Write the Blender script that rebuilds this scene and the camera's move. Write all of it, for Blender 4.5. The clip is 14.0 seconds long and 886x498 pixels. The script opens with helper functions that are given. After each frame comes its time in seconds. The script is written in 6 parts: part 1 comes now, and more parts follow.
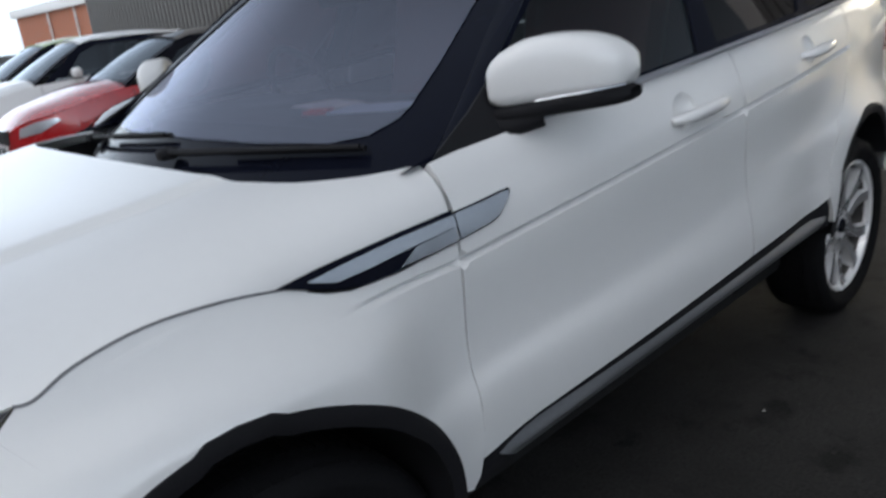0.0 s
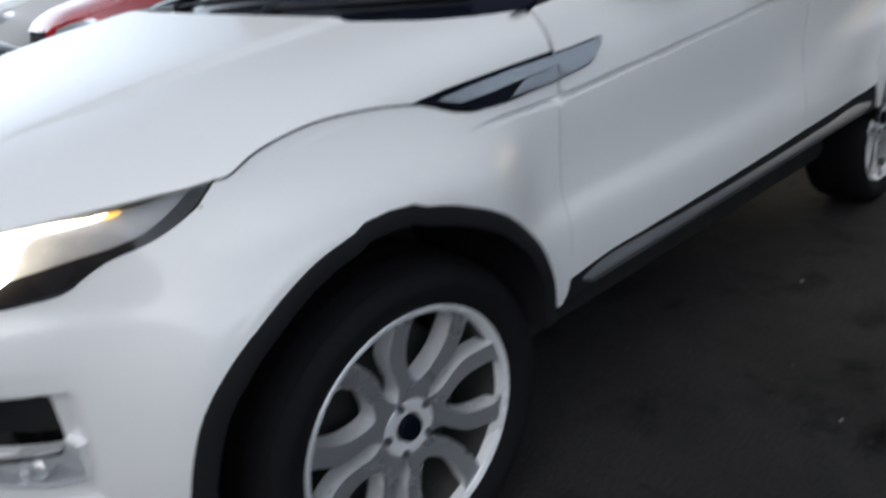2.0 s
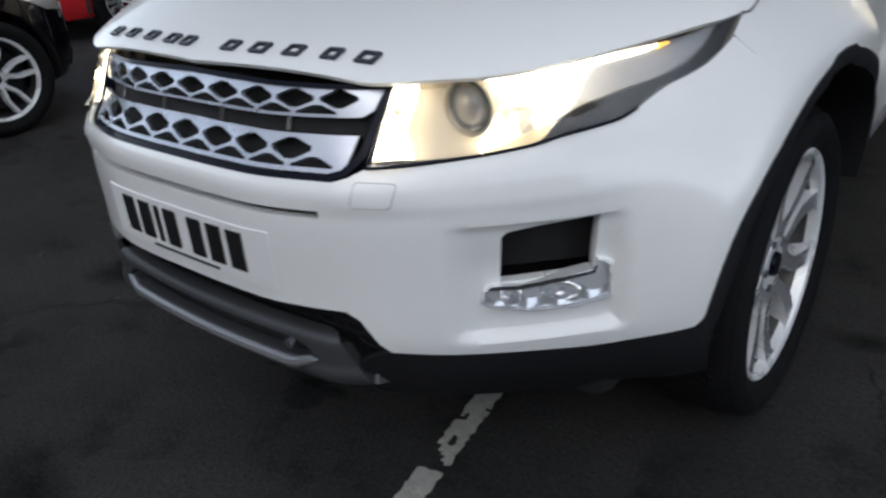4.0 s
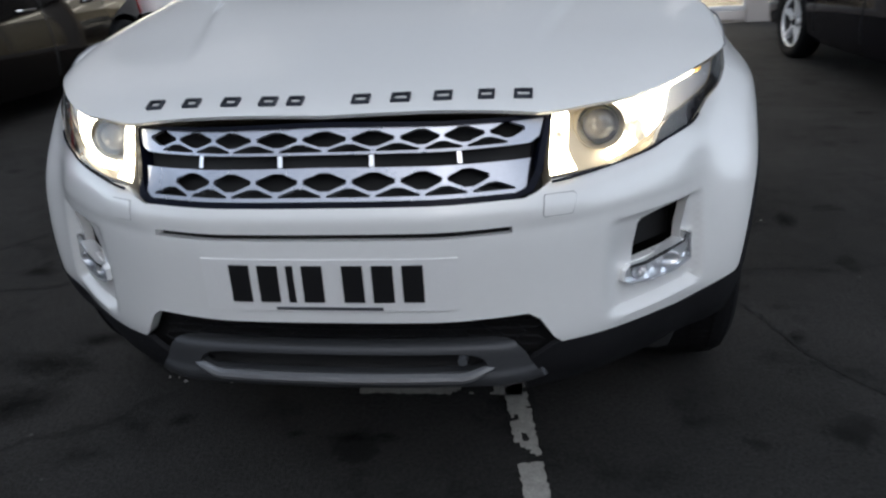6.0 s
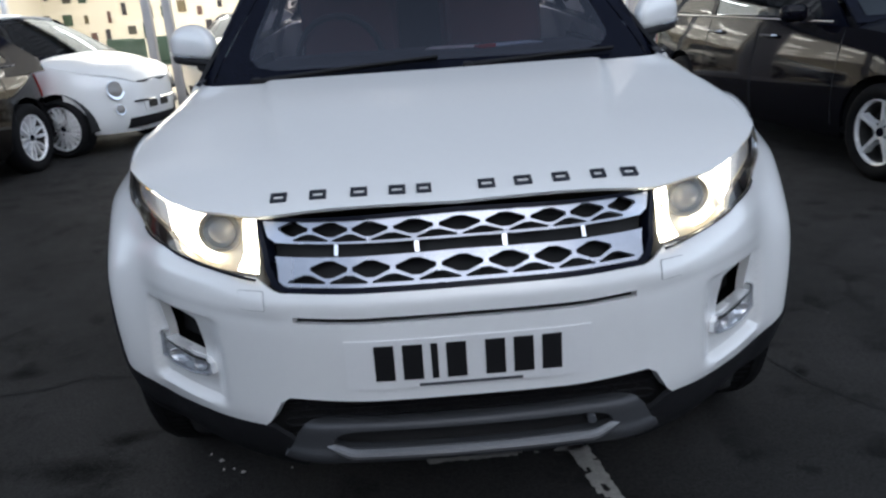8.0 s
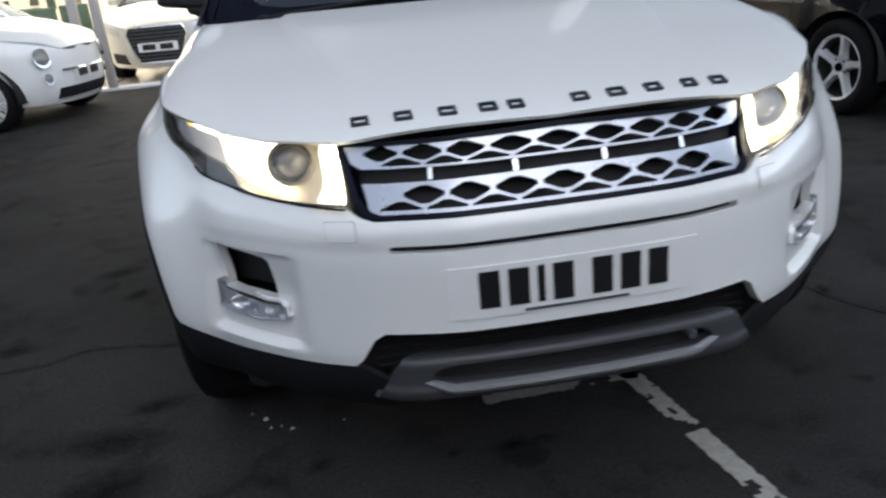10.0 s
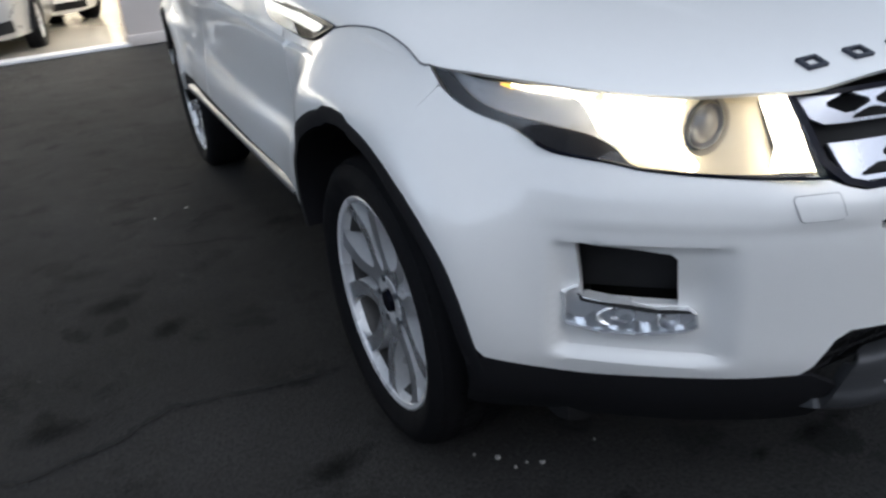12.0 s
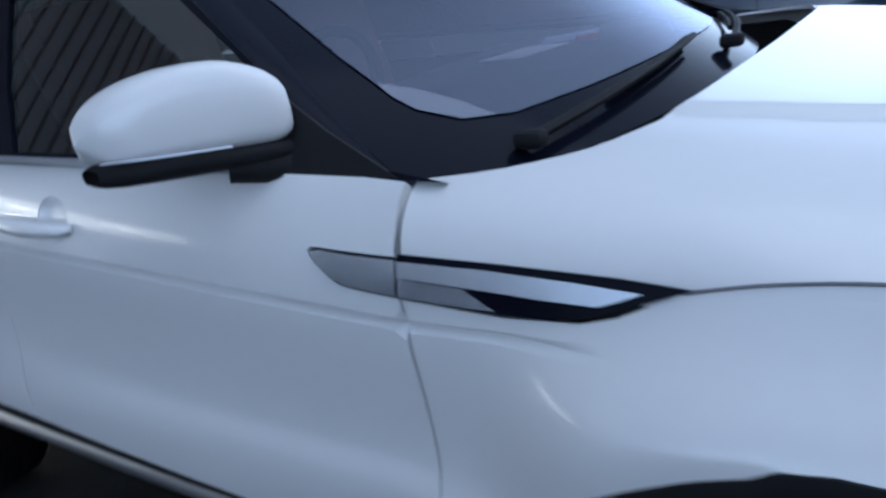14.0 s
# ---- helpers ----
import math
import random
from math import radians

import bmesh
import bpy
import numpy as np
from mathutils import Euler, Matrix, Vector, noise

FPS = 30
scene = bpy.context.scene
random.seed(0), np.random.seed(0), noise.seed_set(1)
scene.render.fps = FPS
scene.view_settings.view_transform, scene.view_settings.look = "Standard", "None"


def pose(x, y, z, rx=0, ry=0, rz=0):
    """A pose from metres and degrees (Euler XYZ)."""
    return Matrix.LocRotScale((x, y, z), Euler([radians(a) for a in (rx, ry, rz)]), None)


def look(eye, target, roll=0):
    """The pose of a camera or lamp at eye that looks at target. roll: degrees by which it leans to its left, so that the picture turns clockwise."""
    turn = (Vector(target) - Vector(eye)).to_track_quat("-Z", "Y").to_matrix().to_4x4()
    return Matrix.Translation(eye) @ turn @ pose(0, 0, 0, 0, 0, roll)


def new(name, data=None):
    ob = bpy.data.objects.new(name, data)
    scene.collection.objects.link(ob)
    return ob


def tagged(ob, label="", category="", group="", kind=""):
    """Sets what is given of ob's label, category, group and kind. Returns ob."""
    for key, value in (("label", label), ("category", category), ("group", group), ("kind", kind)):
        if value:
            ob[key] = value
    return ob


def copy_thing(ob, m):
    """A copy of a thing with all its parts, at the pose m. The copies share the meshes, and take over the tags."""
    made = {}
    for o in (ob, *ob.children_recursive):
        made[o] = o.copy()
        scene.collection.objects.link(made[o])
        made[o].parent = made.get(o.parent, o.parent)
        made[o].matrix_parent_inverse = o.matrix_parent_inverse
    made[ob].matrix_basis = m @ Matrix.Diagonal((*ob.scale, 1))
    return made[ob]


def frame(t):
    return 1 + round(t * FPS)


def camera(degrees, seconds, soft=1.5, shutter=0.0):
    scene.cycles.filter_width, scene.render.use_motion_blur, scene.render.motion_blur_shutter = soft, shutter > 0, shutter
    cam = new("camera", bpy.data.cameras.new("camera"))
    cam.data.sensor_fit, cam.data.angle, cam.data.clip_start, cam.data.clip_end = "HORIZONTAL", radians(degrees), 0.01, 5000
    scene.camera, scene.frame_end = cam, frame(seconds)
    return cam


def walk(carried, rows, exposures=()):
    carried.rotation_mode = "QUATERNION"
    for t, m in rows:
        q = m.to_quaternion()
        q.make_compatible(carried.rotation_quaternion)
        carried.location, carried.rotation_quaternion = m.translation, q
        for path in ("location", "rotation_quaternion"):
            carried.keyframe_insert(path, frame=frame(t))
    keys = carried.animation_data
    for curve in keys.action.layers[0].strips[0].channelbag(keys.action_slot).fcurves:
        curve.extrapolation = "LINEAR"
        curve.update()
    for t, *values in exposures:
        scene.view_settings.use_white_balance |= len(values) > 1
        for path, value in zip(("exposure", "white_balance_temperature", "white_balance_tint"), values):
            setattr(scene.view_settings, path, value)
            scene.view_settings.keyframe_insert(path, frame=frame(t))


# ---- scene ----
cam = camera(61.14, 14.0, soft=2.4, shutter=0.5)
# seconds, eye, yaw, pitch, roll
ROWS = [
    (0.0, 1.855, 0.442, 1.366, 47.49, -18.00, -6.50),
    (0.5, 1.942, 0.321, 1.400, 43.83, -13.36, -7.45),
    (1.0, 1.948, 0.278, 1.390, 42.22, -11.05, -7.90),
    (1.5, 1.952, 0.232, 1.355, 44.38, -14.71, -5.06),
    (2.0, 1.883, 0.147, 1.265, 48.99, -23.43, -5.87),
    (2.5, 1.747, -0.054, 1.207, 49.24, -26.34, -3.76),
    (3.0, 1.680, -0.327, 1.221, 44.73, -26.74, -4.62),
    (3.5, 1.524, -0.518, 1.198, 43.68, -27.00, -5.57),
    (4.0, 1.275, -0.700, 1.203, 40.70, -26.99, -5.20),
    (4.2, 1.224, -0.761, 1.188, 39.47, -25.53, -3.30),
    (6.3, 0.324, -1.344, 1.234, 6.02, -21.76, -2.64),
    (6.5, 0.262, -1.352, 1.181, 5.91, -20.57, -1.41),
    (7.0, 0.104, -1.324, 1.236, 5.51, -20.21, -3.95),
    (7.2, 0.027, -1.334, 1.307, 2.54, -18.85, -2.68),
    (9.3, -0.165, -1.543, 1.330, -4.17, -18.48, -4.85),
    (9.5, -0.217, -1.506, 1.292, -4.63, -19.50, -4.54),
    (10.0, -0.441, -1.342, 1.232, -7.42, -21.32, -5.26),
    (10.5, -0.722, -1.245, 1.234, -10.95, -23.30, -4.48),
    (11.0, -0.994, -1.131, 1.241, -18.01, -24.53, -4.85),
    (11.5, -1.237, -0.864, 1.188, -21.29, -24.46, -4.54),
    (12.0, -1.427, -0.618, 1.212, -24.91, -24.94, -5.29),
    (12.5, -1.539, -0.362, 1.254, -33.92, -25.38, -7.69),
    (13.0, -1.646, 0.015, 1.263, -39.10, -20.87, -9.71),
    (13.3, -1.650, 0.242, 1.283, -41.38, -19.49, -9.31),
    (13.5, -1.686, 0.403, 1.345, -46.71, -20.99, -9.60),
    (13.6, -1.670, 0.464, 1.336, -47.83, -20.26, -8.81),
    (14.0, -1.586, 0.738, 1.316, -52.09, -18.72, -11.39),
]
walk(cam, [(t, pose(x, y, z, 90 + pitch, 0, yaw) @ pose(0, 0, 0, 0, 0, roll)) for t, x, y, z, yaw, pitch, roll in ROWS],
     exposures=[(0.0, -0.08, 6300, 10), (1.5, 0.0, 6300, 10), (2.5, 0.18, 6350, 10), (3.2, 0.19, 6350, 10), (4.2, 0.05, 6250, 10), (6.4, 0.0, 6100, 10), (7.2, 0.18, 6000, 10), (9.3, -0.08, 5650, 10), (9.6, -0.08, 5650, 10), (10.2, 0.34, 6250, 10), (10.6, 0.34, 6250, 10),
                (11.0, 0.37, 6200, 10), (12.0, 0.28, 6000, 10), (12.6, 0.22, 5750, 10), (13.0, 0.10, 5300, 10), (14.0, -0.03, 5100, 10)])

# ---- light: an overcast dusk sky and the lit showroom ----
world = bpy.data.worlds.new("sky")
scene.world = world
world.use_nodes = True
wn = world.node_tree.nodes
sky = wn.new("ShaderNodeTexSky")
sky.sky_type, sky.sun_disc = "NISHITA", False
sky.sun_elevation, sky.sun_rotation = radians(40), radians(170)
sky.air_density, sky.dust_density, sky.ozone_density = 1.0, 3.0, 1.5
hsv = wn.new("ShaderNodeHueSaturation")
hsv.inputs["Saturation"].default_value = 0.4
world.node_tree.links.new(sky.outputs[0], hsv.inputs["Color"])
veil = wn.new("ShaderNodeMixRGB")
veil.inputs[0].default_value = 0.55
veil.inputs[2].default_value = (4.05, 4.6, 5.25, 1)
world.node_tree.links.new(hsv.outputs[0], veil.inputs[1])
# a dusk sky: bright along the horizon, dimmer overhead and over the showroom
gen, sep = wn.new("ShaderNodeTexCoord"), wn.new("ShaderNodeSeparateXYZ")
world.node_tree.links.new(gen.outputs["Generated"], sep.inputs[0])


def fade(axis, lo, hi, at_lo, at_hi):
    k = wn.new("ShaderNodeMapRange")
    k.interpolation_type = "SMOOTHSTEP"
    for socket, value in (("From Min", lo), ("From Max", hi), ("To Min", at_lo), ("To Max", at_hi)):
        k.inputs[socket].default_value = value
    world.node_tree.links.new(sep.outputs[axis], k.inputs["Value"])
    return k


last = veil
for k in (fade("Z", 0.0, 0.50, 3.7, 0.93), fade("Y", 0.03, 0.60, 1.0, 0.15)):
    lum = wn.new("ShaderNodeVectorMath")
    lum.operation = "SCALE"
    world.node_tree.links.new(last.outputs[0], lum.inputs[0])
    world.node_tree.links.new(k.outputs[0], lum.inputs["Scale"])
    last = lum
world.node_tree.links.new(last.outputs[0], wn["Background"].inputs[0])
wn["Background"].inputs[1].default_value = 0.174
sun = new("sun", bpy.data.lights.new("sun", "SUN"))
sun.data.energy, sun.data.angle, sun.data.color = 0.4, radians(60), (1.0, 0.97, 0.93)
sun.matrix_world = look((2, -3, 8), (0, 0, 0))
scene.view_settings.exposure = 0.0


# ---- materials ----
def material(name, base, rough=0.5, metal=0.0, coat=0.0, vary=0.06, scale=6.0, fine=120.0, bump=0.0, spec=0.5, emit=None, glow=0.0, per_object=0.0, even=False):
    m = bpy.data.materials.new(name)
    m.use_nodes = True
    nt = m.node_tree
    n, lk = nt.nodes, nt.links
    b = n["Principled BSDF"]
    b.inputs["Base Color"].default_value = (*base, 1)
    b.inputs["Roughness"].default_value = rough
    b.inputs["Metallic"].default_value = metal
    b.inputs["Coat Weight"].default_value = coat
    b.inputs["Coat Roughness"].default_value = 0.04
    b.inputs["Specular IOR Level"].default_value = spec
    if emit:
        b.inputs["Emission Color"].default_value = (*emit, 1)
        b.inputs["Emission Strength"].default_value = glow
    tc = n.new("ShaderNodeTexCoord")
    big, small = n.new("ShaderNodeTexNoise"), n.new("ShaderNodeTexNoise")
    big.inputs["Scale"].default_value, small.inputs["Scale"].default_value = scale, fine
    big.inputs["Detail"].default_value = 5
    add = n.new("ShaderNodeMath")
    add.operation = "ADD"
    for k in (big, small):
        lk.new(tc.outputs["Object"], k.inputs["Vector"])
    lk.new(big.outputs["Fac"], add.inputs[0])
    lk.new(small.outputs["Fac"], add.inputs[1])
    val = n.new("ShaderNodeMapRange")
    val.inputs["From Min"].default_value, val.inputs["From Max"].default_value = 0.6, 1.4
    val.inputs["To Min"].default_value, val.inputs["To Max"].default_value = 1 - vary, 1 + vary
    lk.new(add.outputs[0], val.inputs["Value"])
    mix = n.new("ShaderNodeVectorMath")
    mix.operation = "SCALE"
    mix.inputs[0].default_value = base
    lk.new(val.outputs[0], mix.inputs["Scale"])
    lk.new(mix.outputs[0], b.inputs["Base Color"])
    rr = n.new("ShaderNodeMapRange")
    rr.inputs["From Min"].default_value, rr.inputs["From Max"].default_value = 0.3, 0.7
    rr.inputs["To Min"].default_value, rr.inputs["To Max"].default_value = max(0.02, rough - 0.12 * rough), min(1, rough * 1.15)
    rr.clamp = val.clamp = False
    lk.new(big.outputs["Fac"], rr.inputs["Value"])
    if not even:
        lk.new(rr.outputs[0], b.inputs["Roughness"])
    if bump:
        bp = n.new("ShaderNodeBump")
        bp.inputs["Strength"].default_value, bp.inputs["Distance"].default_value = bump, 0.004
        lk.new(small.outputs["Fac"], bp.inputs["Height"])
        lk.new(bp.outputs[0], b.inputs["Normal"])
    if per_object:
        oi = n.new("ShaderNodeObjectInfo")
        pr = n.new("ShaderNodeMapRange")
        pr.inputs["To Min"].default_value, pr.inputs["To Max"].default_value = 1 - per_object, 1 + per_object
        lk.new(oi.outputs["Random"], pr.inputs["Value"])
        mm = n.new("ShaderNodeMath")
        mm.operation = "MULTIPLY"
        lk.new(val.outputs[0], mm.inputs[0])
        lk.new(pr.outputs[0], mm.inputs[1])
        lk.new(mm.outputs[0], mix.inputs["Scale"])
    return m


def glass(name, tint, ior=1.5, rough=0.0, shine=(1, 1, 1)):
    """A thin pane: tinted see-through with a Fresnel gloss."""
    m = bpy.data.materials.new(name)
    m.use_nodes = True
    n, lk = m.node_tree.nodes, m.node_tree.links
    n.remove(n["Principled BSDF"])
    tr, gl, mx, fr = n.new("ShaderNodeBsdfTransparent"), n.new("ShaderNodeBsdfGlossy"), n.new("ShaderNodeMixShader"), n.new("ShaderNodeFresnel")
    tr.inputs[0].default_value = (*tint, 1)
    gl.inputs["Roughness"].default_value = rough
    gl.inputs["Color"].default_value = (*shine, 1)
    fr.inputs["IOR"].default_value = ior
    lk.new(fr.outputs[0], mx.inputs[0])
    lk.new(tr.outputs[0], mx.inputs[1])
    lk.new(gl.outputs[0], mx.inputs[2])
    lk.new(mx.outputs[0], n["Material Output"].inputs[0])
    return m


WHITE = material("white paint", (0.74, 0.74, 0.735), 0.30, coat=0.8, vary=0.012, scale=1.2, fine=40, even=True)
SHADOWGAP = material("panel gap", (0.012, 0.012, 0.013), 0.8)
GLOSSBLACK = material("gloss black trim", (0.005, 0.006, 0.012), 0.12, spec=0.07, vary=0.2)
LAMPTRIM = material("smoked lamp trim", (0.022, 0.020, 0.021), 0.25, spec=0.22, vary=0.2)
PLASTIC = material("black textured plastic", (0.014, 0.014, 0.016), 0.62, vary=0.2, fine=400, bump=0.25, spec=0.14)
GREYTRIM = material("satin grey trim", (0.085, 0.09, 0.10), 0.42, metal=0.3, vary=0.1, fine=200)
BLADE = material("bright silver blade", (0.62, 0.66, 0.72), 0.24, metal=0.85, vary=0.03)
# grey that stands in for the shade in narrow panel joints
JOINTGREY = material("joint line grey", (0.16, 0.16, 0.17), 0.7)
TAILLAMP = material("red lamp plastic", (0.16, 0.012, 0.012), 0.15, vary=0.2, coat=0.5)
SKIDGREY = material("dark satin skid grey", (0.055, 0.057, 0.062), 0.42, metal=0.3, vary=0.12, fine=200, spec=0.3)
SILLSILVER = material("satin sill silver", (0.22, 0.225, 0.24), 0.32, metal=0.6, vary=0.08)
SKIDBLADE = material("satin skid blade", (0.30, 0.305, 0.32), 0.30, metal=0.7, vary=0.08)
SILVER = material("satin silver trim", (0.42, 0.44, 0.48), 0.33, metal=0.7, vary=0.05, fine=200)
GRILLESILVER = material("grille silver", (0.44, 0.46, 0.52), 0.28, metal=0.75, vary=0.05)
CHROME = material("chrome", (0.75, 0.76, 0.78), 0.09, metal=1.0, vary=0.03)
ALLOY = material("alloy wheel silver", (0.84, 0.84, 0.85), 0.28, metal=0.25, vary=0.06, coat=0.2)
FACEMETAL = material("machined alloy face", (0.66, 0.67, 0.70), 0.27, metal=0.80, vary=0.06, fine=200)
# far darker than ALLOY: the shade behind the spokes is put into this colour
BARREL = material("shade darkened alloy", (0.07, 0.068, 0.066), 0.40, metal=0.6, vary=0.25)
RUBBER = material("tyre rubber", (0.0075, 0.0075, 0.0085), 0.75, vary=0.25, scale=9, fine=220, bump=0.3, spec=0.14)
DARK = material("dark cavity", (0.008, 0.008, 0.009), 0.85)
LETTER = material("dark letter metal", (0.045, 0.05, 0.065), 0.32, metal=0.7)
PLATE = material("plate white", (0.72, 0.72, 0.72), 0.38, vary=0.02)
INK = material("plate black", (0.008, 0.008, 0.009), 0.4)
WINDSCREEN = glass("windscreen glass", (0.88, 0.84, 0.94), 2.6, shine=(0.80, 0.84, 1.0))
CARGLASS = glass("parked car glass", (0.35, 0.37, 0.39), 1.8, shine=(0.85, 0.92, 1.0))
SIDEGLASS = glass("side glass", (0.52, 0.62, 0.64), 1.8, shine=(0.85, 0.95, 1.0))
PRIVACY = glass("privacy glass", (0.06, 0.065, 0.07), 1.36)
LENS = glass("lamp lens", (0.92, 0.93, 0.95), 1.4)
CABIN = material("cabin dark trim", (0.02, 0.019, 0.022), 0.7, vary=0.2)
LEATHER = material("dark red seat leather", (0.24, 0.09, 0.09), 0.55, vary=0.1, fine=300, bump=0.1)
FOGLAMP = material("fog lamp reflector", (0.92, 0.92, 0.93), 0.16, metal=0.6, vary=0.12, scale=45, fine=70, bump=0.3)
FOGCLEAR = material("bright clear lamp plastic", (0.94, 0.95, 0.96), 0.13, metal=0.5, vary=0.05, coat=0.5)
LAMPCLEAR = material("clear lamp chamber", (0.46, 0.46, 0.47), 0.25, metal=0.0, vary=0.12, scale=25, fine=90)
PROJECTOR = material("projector glass", (0.20, 0.19, 0.18), 0.12, vary=0.1, coat=0.5)
HALO = material("warm lamp glow", (0.22, 0.19, 0.14), 0.4, emit=(1.0, 0.87, 0.62), glow=3.6)


def facets(m, scale):
    """Breaks a lamp's glow into the bright and dim patches and the small facets of its reflector."""
    n, lk = m.node_tree.nodes, m.node_tree.links
    tc, vo, mr, ns, pw, mu = n.new("ShaderNodeTexCoord"), n.new("ShaderNodeTexVoronoi"), n.new("ShaderNodeMapRange"), n.new("ShaderNodeTexNoise"), n.new("ShaderNodeMapRange"), n.new("ShaderNodeMath")
    vo.inputs["Scale"].default_value, ns.inputs["Scale"].default_value = scale, 15.0
    sp = n.new("ShaderNodeSeparateXYZ")
    for k in (vo, ns):
        lk.new(tc.outputs["Object"], k.inputs["Vector"])
    lk.new(vo.outputs["Color"], sp.inputs[0])
    mr.inputs["To Min"].default_value, mr.inputs["To Max"].default_value = 0.35, 1.5
    lk.new(sp.outputs["X"], mr.inputs["Value"])
    pw.interpolation_type = "SMOOTHSTEP"
    for socket, value in (("From Min", 0.32), ("From Max", 0.52), ("To Min", 0.9), ("To Max", 13.0)):
        pw.inputs[socket].default_value = value
    lk.new(ns.outputs["Fac"], pw.inputs["Value"])
    mu.operation = "MULTIPLY"
    lk.new(mr.outputs[0], mu.inputs[0])
    lk.new(pw.outputs[0], mu.inputs[1])
    lk.new(mu.outputs[0], n["Principled BSDF"].inputs["Emission Strength"])


facets(HALO, 60.0)
REFLECTOR = material("lamp reflector", (0.40, 0.36, 0.29), 0.42, metal=0.1)
AMBER = material("amber lamp", (0.8, 0.42, 0.06), 0.3, emit=(1.0, 0.6, 0.1), glow=1.2)


# ---- mesh helpers ----
def link_mesh(name, verts, faces, mat, parent=None, label="", sharp=40.0, flat=False):
    me = bpy.data.meshes.new(name)
    me.from_pydata([tuple(v) for v in verts], [], [tuple(f) for f in faces])
    me.update()
    if mat:
        me.materials.append(mat)
    if not flat:
        me.polygons.foreach_set("use_smooth", [True] * len(me.polygons))
        me.set_sharp_from_angle(angle=radians(sharp))
    ob = new(name, me)
    if parent:
        ob.parent = parent
    if label:
        tagged(ob, label)
    return ob


def part(name, bm, mat, parent=None, label="", sharp=40.0):
    """Links a bmesh as one mesh object under a thing or a part."""
    bmesh.ops.recalc_face_normals(bm, faces=bm.faces)
    me = bpy.data.meshes.new(name)
    bm.to_mesh(me)
    bm.free()
    me.materials.append(mat)
    me.polygons.foreach_set("use_smooth", [True] * len(me.polygons))
    me.set_sharp_from_angle(angle=radians(sharp))
    ob = new(name, me)
    if parent:
        ob.parent = parent
    if label:
        tagged(ob, label)
    return ob


def thing(name, label, category, group="", kind="", m=None):
    ob = new(name)
    ob.empty_display_size = 0.1
    if m is not None:
        ob.matrix_world = m
    return tagged(ob, label, category, group, kind)


def box(bm, c, size, bevel=0.0, seg=2, m=None):
    """Adds a bevelled box centred on c."""
    r = bmesh.ops.create_cube(bm, size=1.0, matrix=Matrix.Translation(c) @ Matrix.Diagonal((*size, 1)))
    vs = r["verts"]
    if bevel:
        es = list({e for v in vs for e in v.link_edges})
        g = bmesh.ops.bevel(bm, geom=es, offset=bevel, segments=seg, affect="EDGES", profile=0.5)
        vs = list({v for f in g["faces"] for v in f.verts} | {v for v in vs if v.is_valid})
    if m is not None:
        bmesh.ops.transform(bm, matrix=m, verts=[v for v in vs if v.is_valid])
    return bm


def boxed(name, c, size, mat, parent=None, label="", bevel=0.0, m=None):
    bm = bmesh.new()
    box(bm, c, size, bevel, 2, m)
    return part(name, bm, mat, parent, label)


def tube(path, r, n=8, closed=False):
    """Verts and faces of a round bar along a path."""
    P = [Vector(p) for p in path]
    V, F, k = [], [], len(P)
    for i, p in enumerate(P):
        a, b = (P[i - 1], P[(i + 1) % k]) if closed else (P[max(0, i - 1)], P[min(k - 1, i + 1)])
        t = (b - a).normalized()
        u = t.cross(Vector((0, 0, 1)) if abs(t.z) < 0.9 else Vector((0, 1, 0))).normalized()
        w = t.cross(u)
        q = r if not callable(r) else r(i / max(1, k - 1))
        V += [p + (u * math.cos(2 * math.pi * j / n) + w * math.sin(2 * math.pi * j / n)) * q for j in range(n)]
    for i in range(k if closed else k - 1):
        for j in range(n):
            a, b = i * n, ((i + 1) % k) * n
            F.append((a + j, a + (j + 1) % n, b + (j + 1) % n, b + j))
    if not closed:
        F += [tuple(range(n))[::-1], tuple(range((k - 1) * n, k * n))]
    return V, F


def inside_all(P, poly):
    """Which of the points P lie in the polygon."""
    Q = np.array(poly)
    R = np.roll(Q, 1, axis=0)
    x, y = P[:, 0:1], P[:, 1:2]
    hit = ((Q[:, 1] > y) != (R[:, 1] > y)) & (x < (R[:, 0] - Q[:, 0]) * (y - Q[:, 1]) / (R[:, 1] - Q[:, 1] + 1e-15) + Q[:, 0])
    return hit.sum(axis=1) % 2 == 1


def edge_gaps(P, poly):
    """The distance of each point to the polygon's outline."""
    B = np.array(poly)
    A = np.roll(B, 1, axis=0)
    d = B - A
    t = np.clip(((P[:, None, :] - A) * d).sum(-1) / ((d * d).sum(-1) + 1e-15), 0, 1)
    return np.sqrt((((P[:, None, :] - A) - t[..., None] * d) ** 2).sum(-1)).min(axis=1)


def dense(poly, step):
    out = []
    for a, b in zip(poly, poly[1:] + poly[:1]):
        n = max(1, int(math.ceil(math.dist(a, b) / step)))
        out += [(a[0] + (b[0] - a[0]) * i / n, a[1] + (b[1] - a[1]) * i / n) for i in range(n)]
    return out


def flow(pts, n=6):
    """A smooth open line (Catmull-Rom) through a few points."""
    P = [pts[0]] + list(pts) + [pts[-1]]
    out = []
    for i in range(1, len(P) - 2):
        a, b, c, d = P[i - 1], P[i], P[i + 1], P[i + 2]
        for k in range(n):
            t = k / n
            out.append(tuple(0.5 * (2 * b[j] + (c[j] - a[j]) * t + (2 * a[j] - 5 * b[j] + 4 * c[j] - d[j]) * t * t + (3 * b[j] - a[j] - 3 * c[j] + d[j]) * t ** 3) for j in range(len(b))))
    return out + [tuple(pts[-1])]


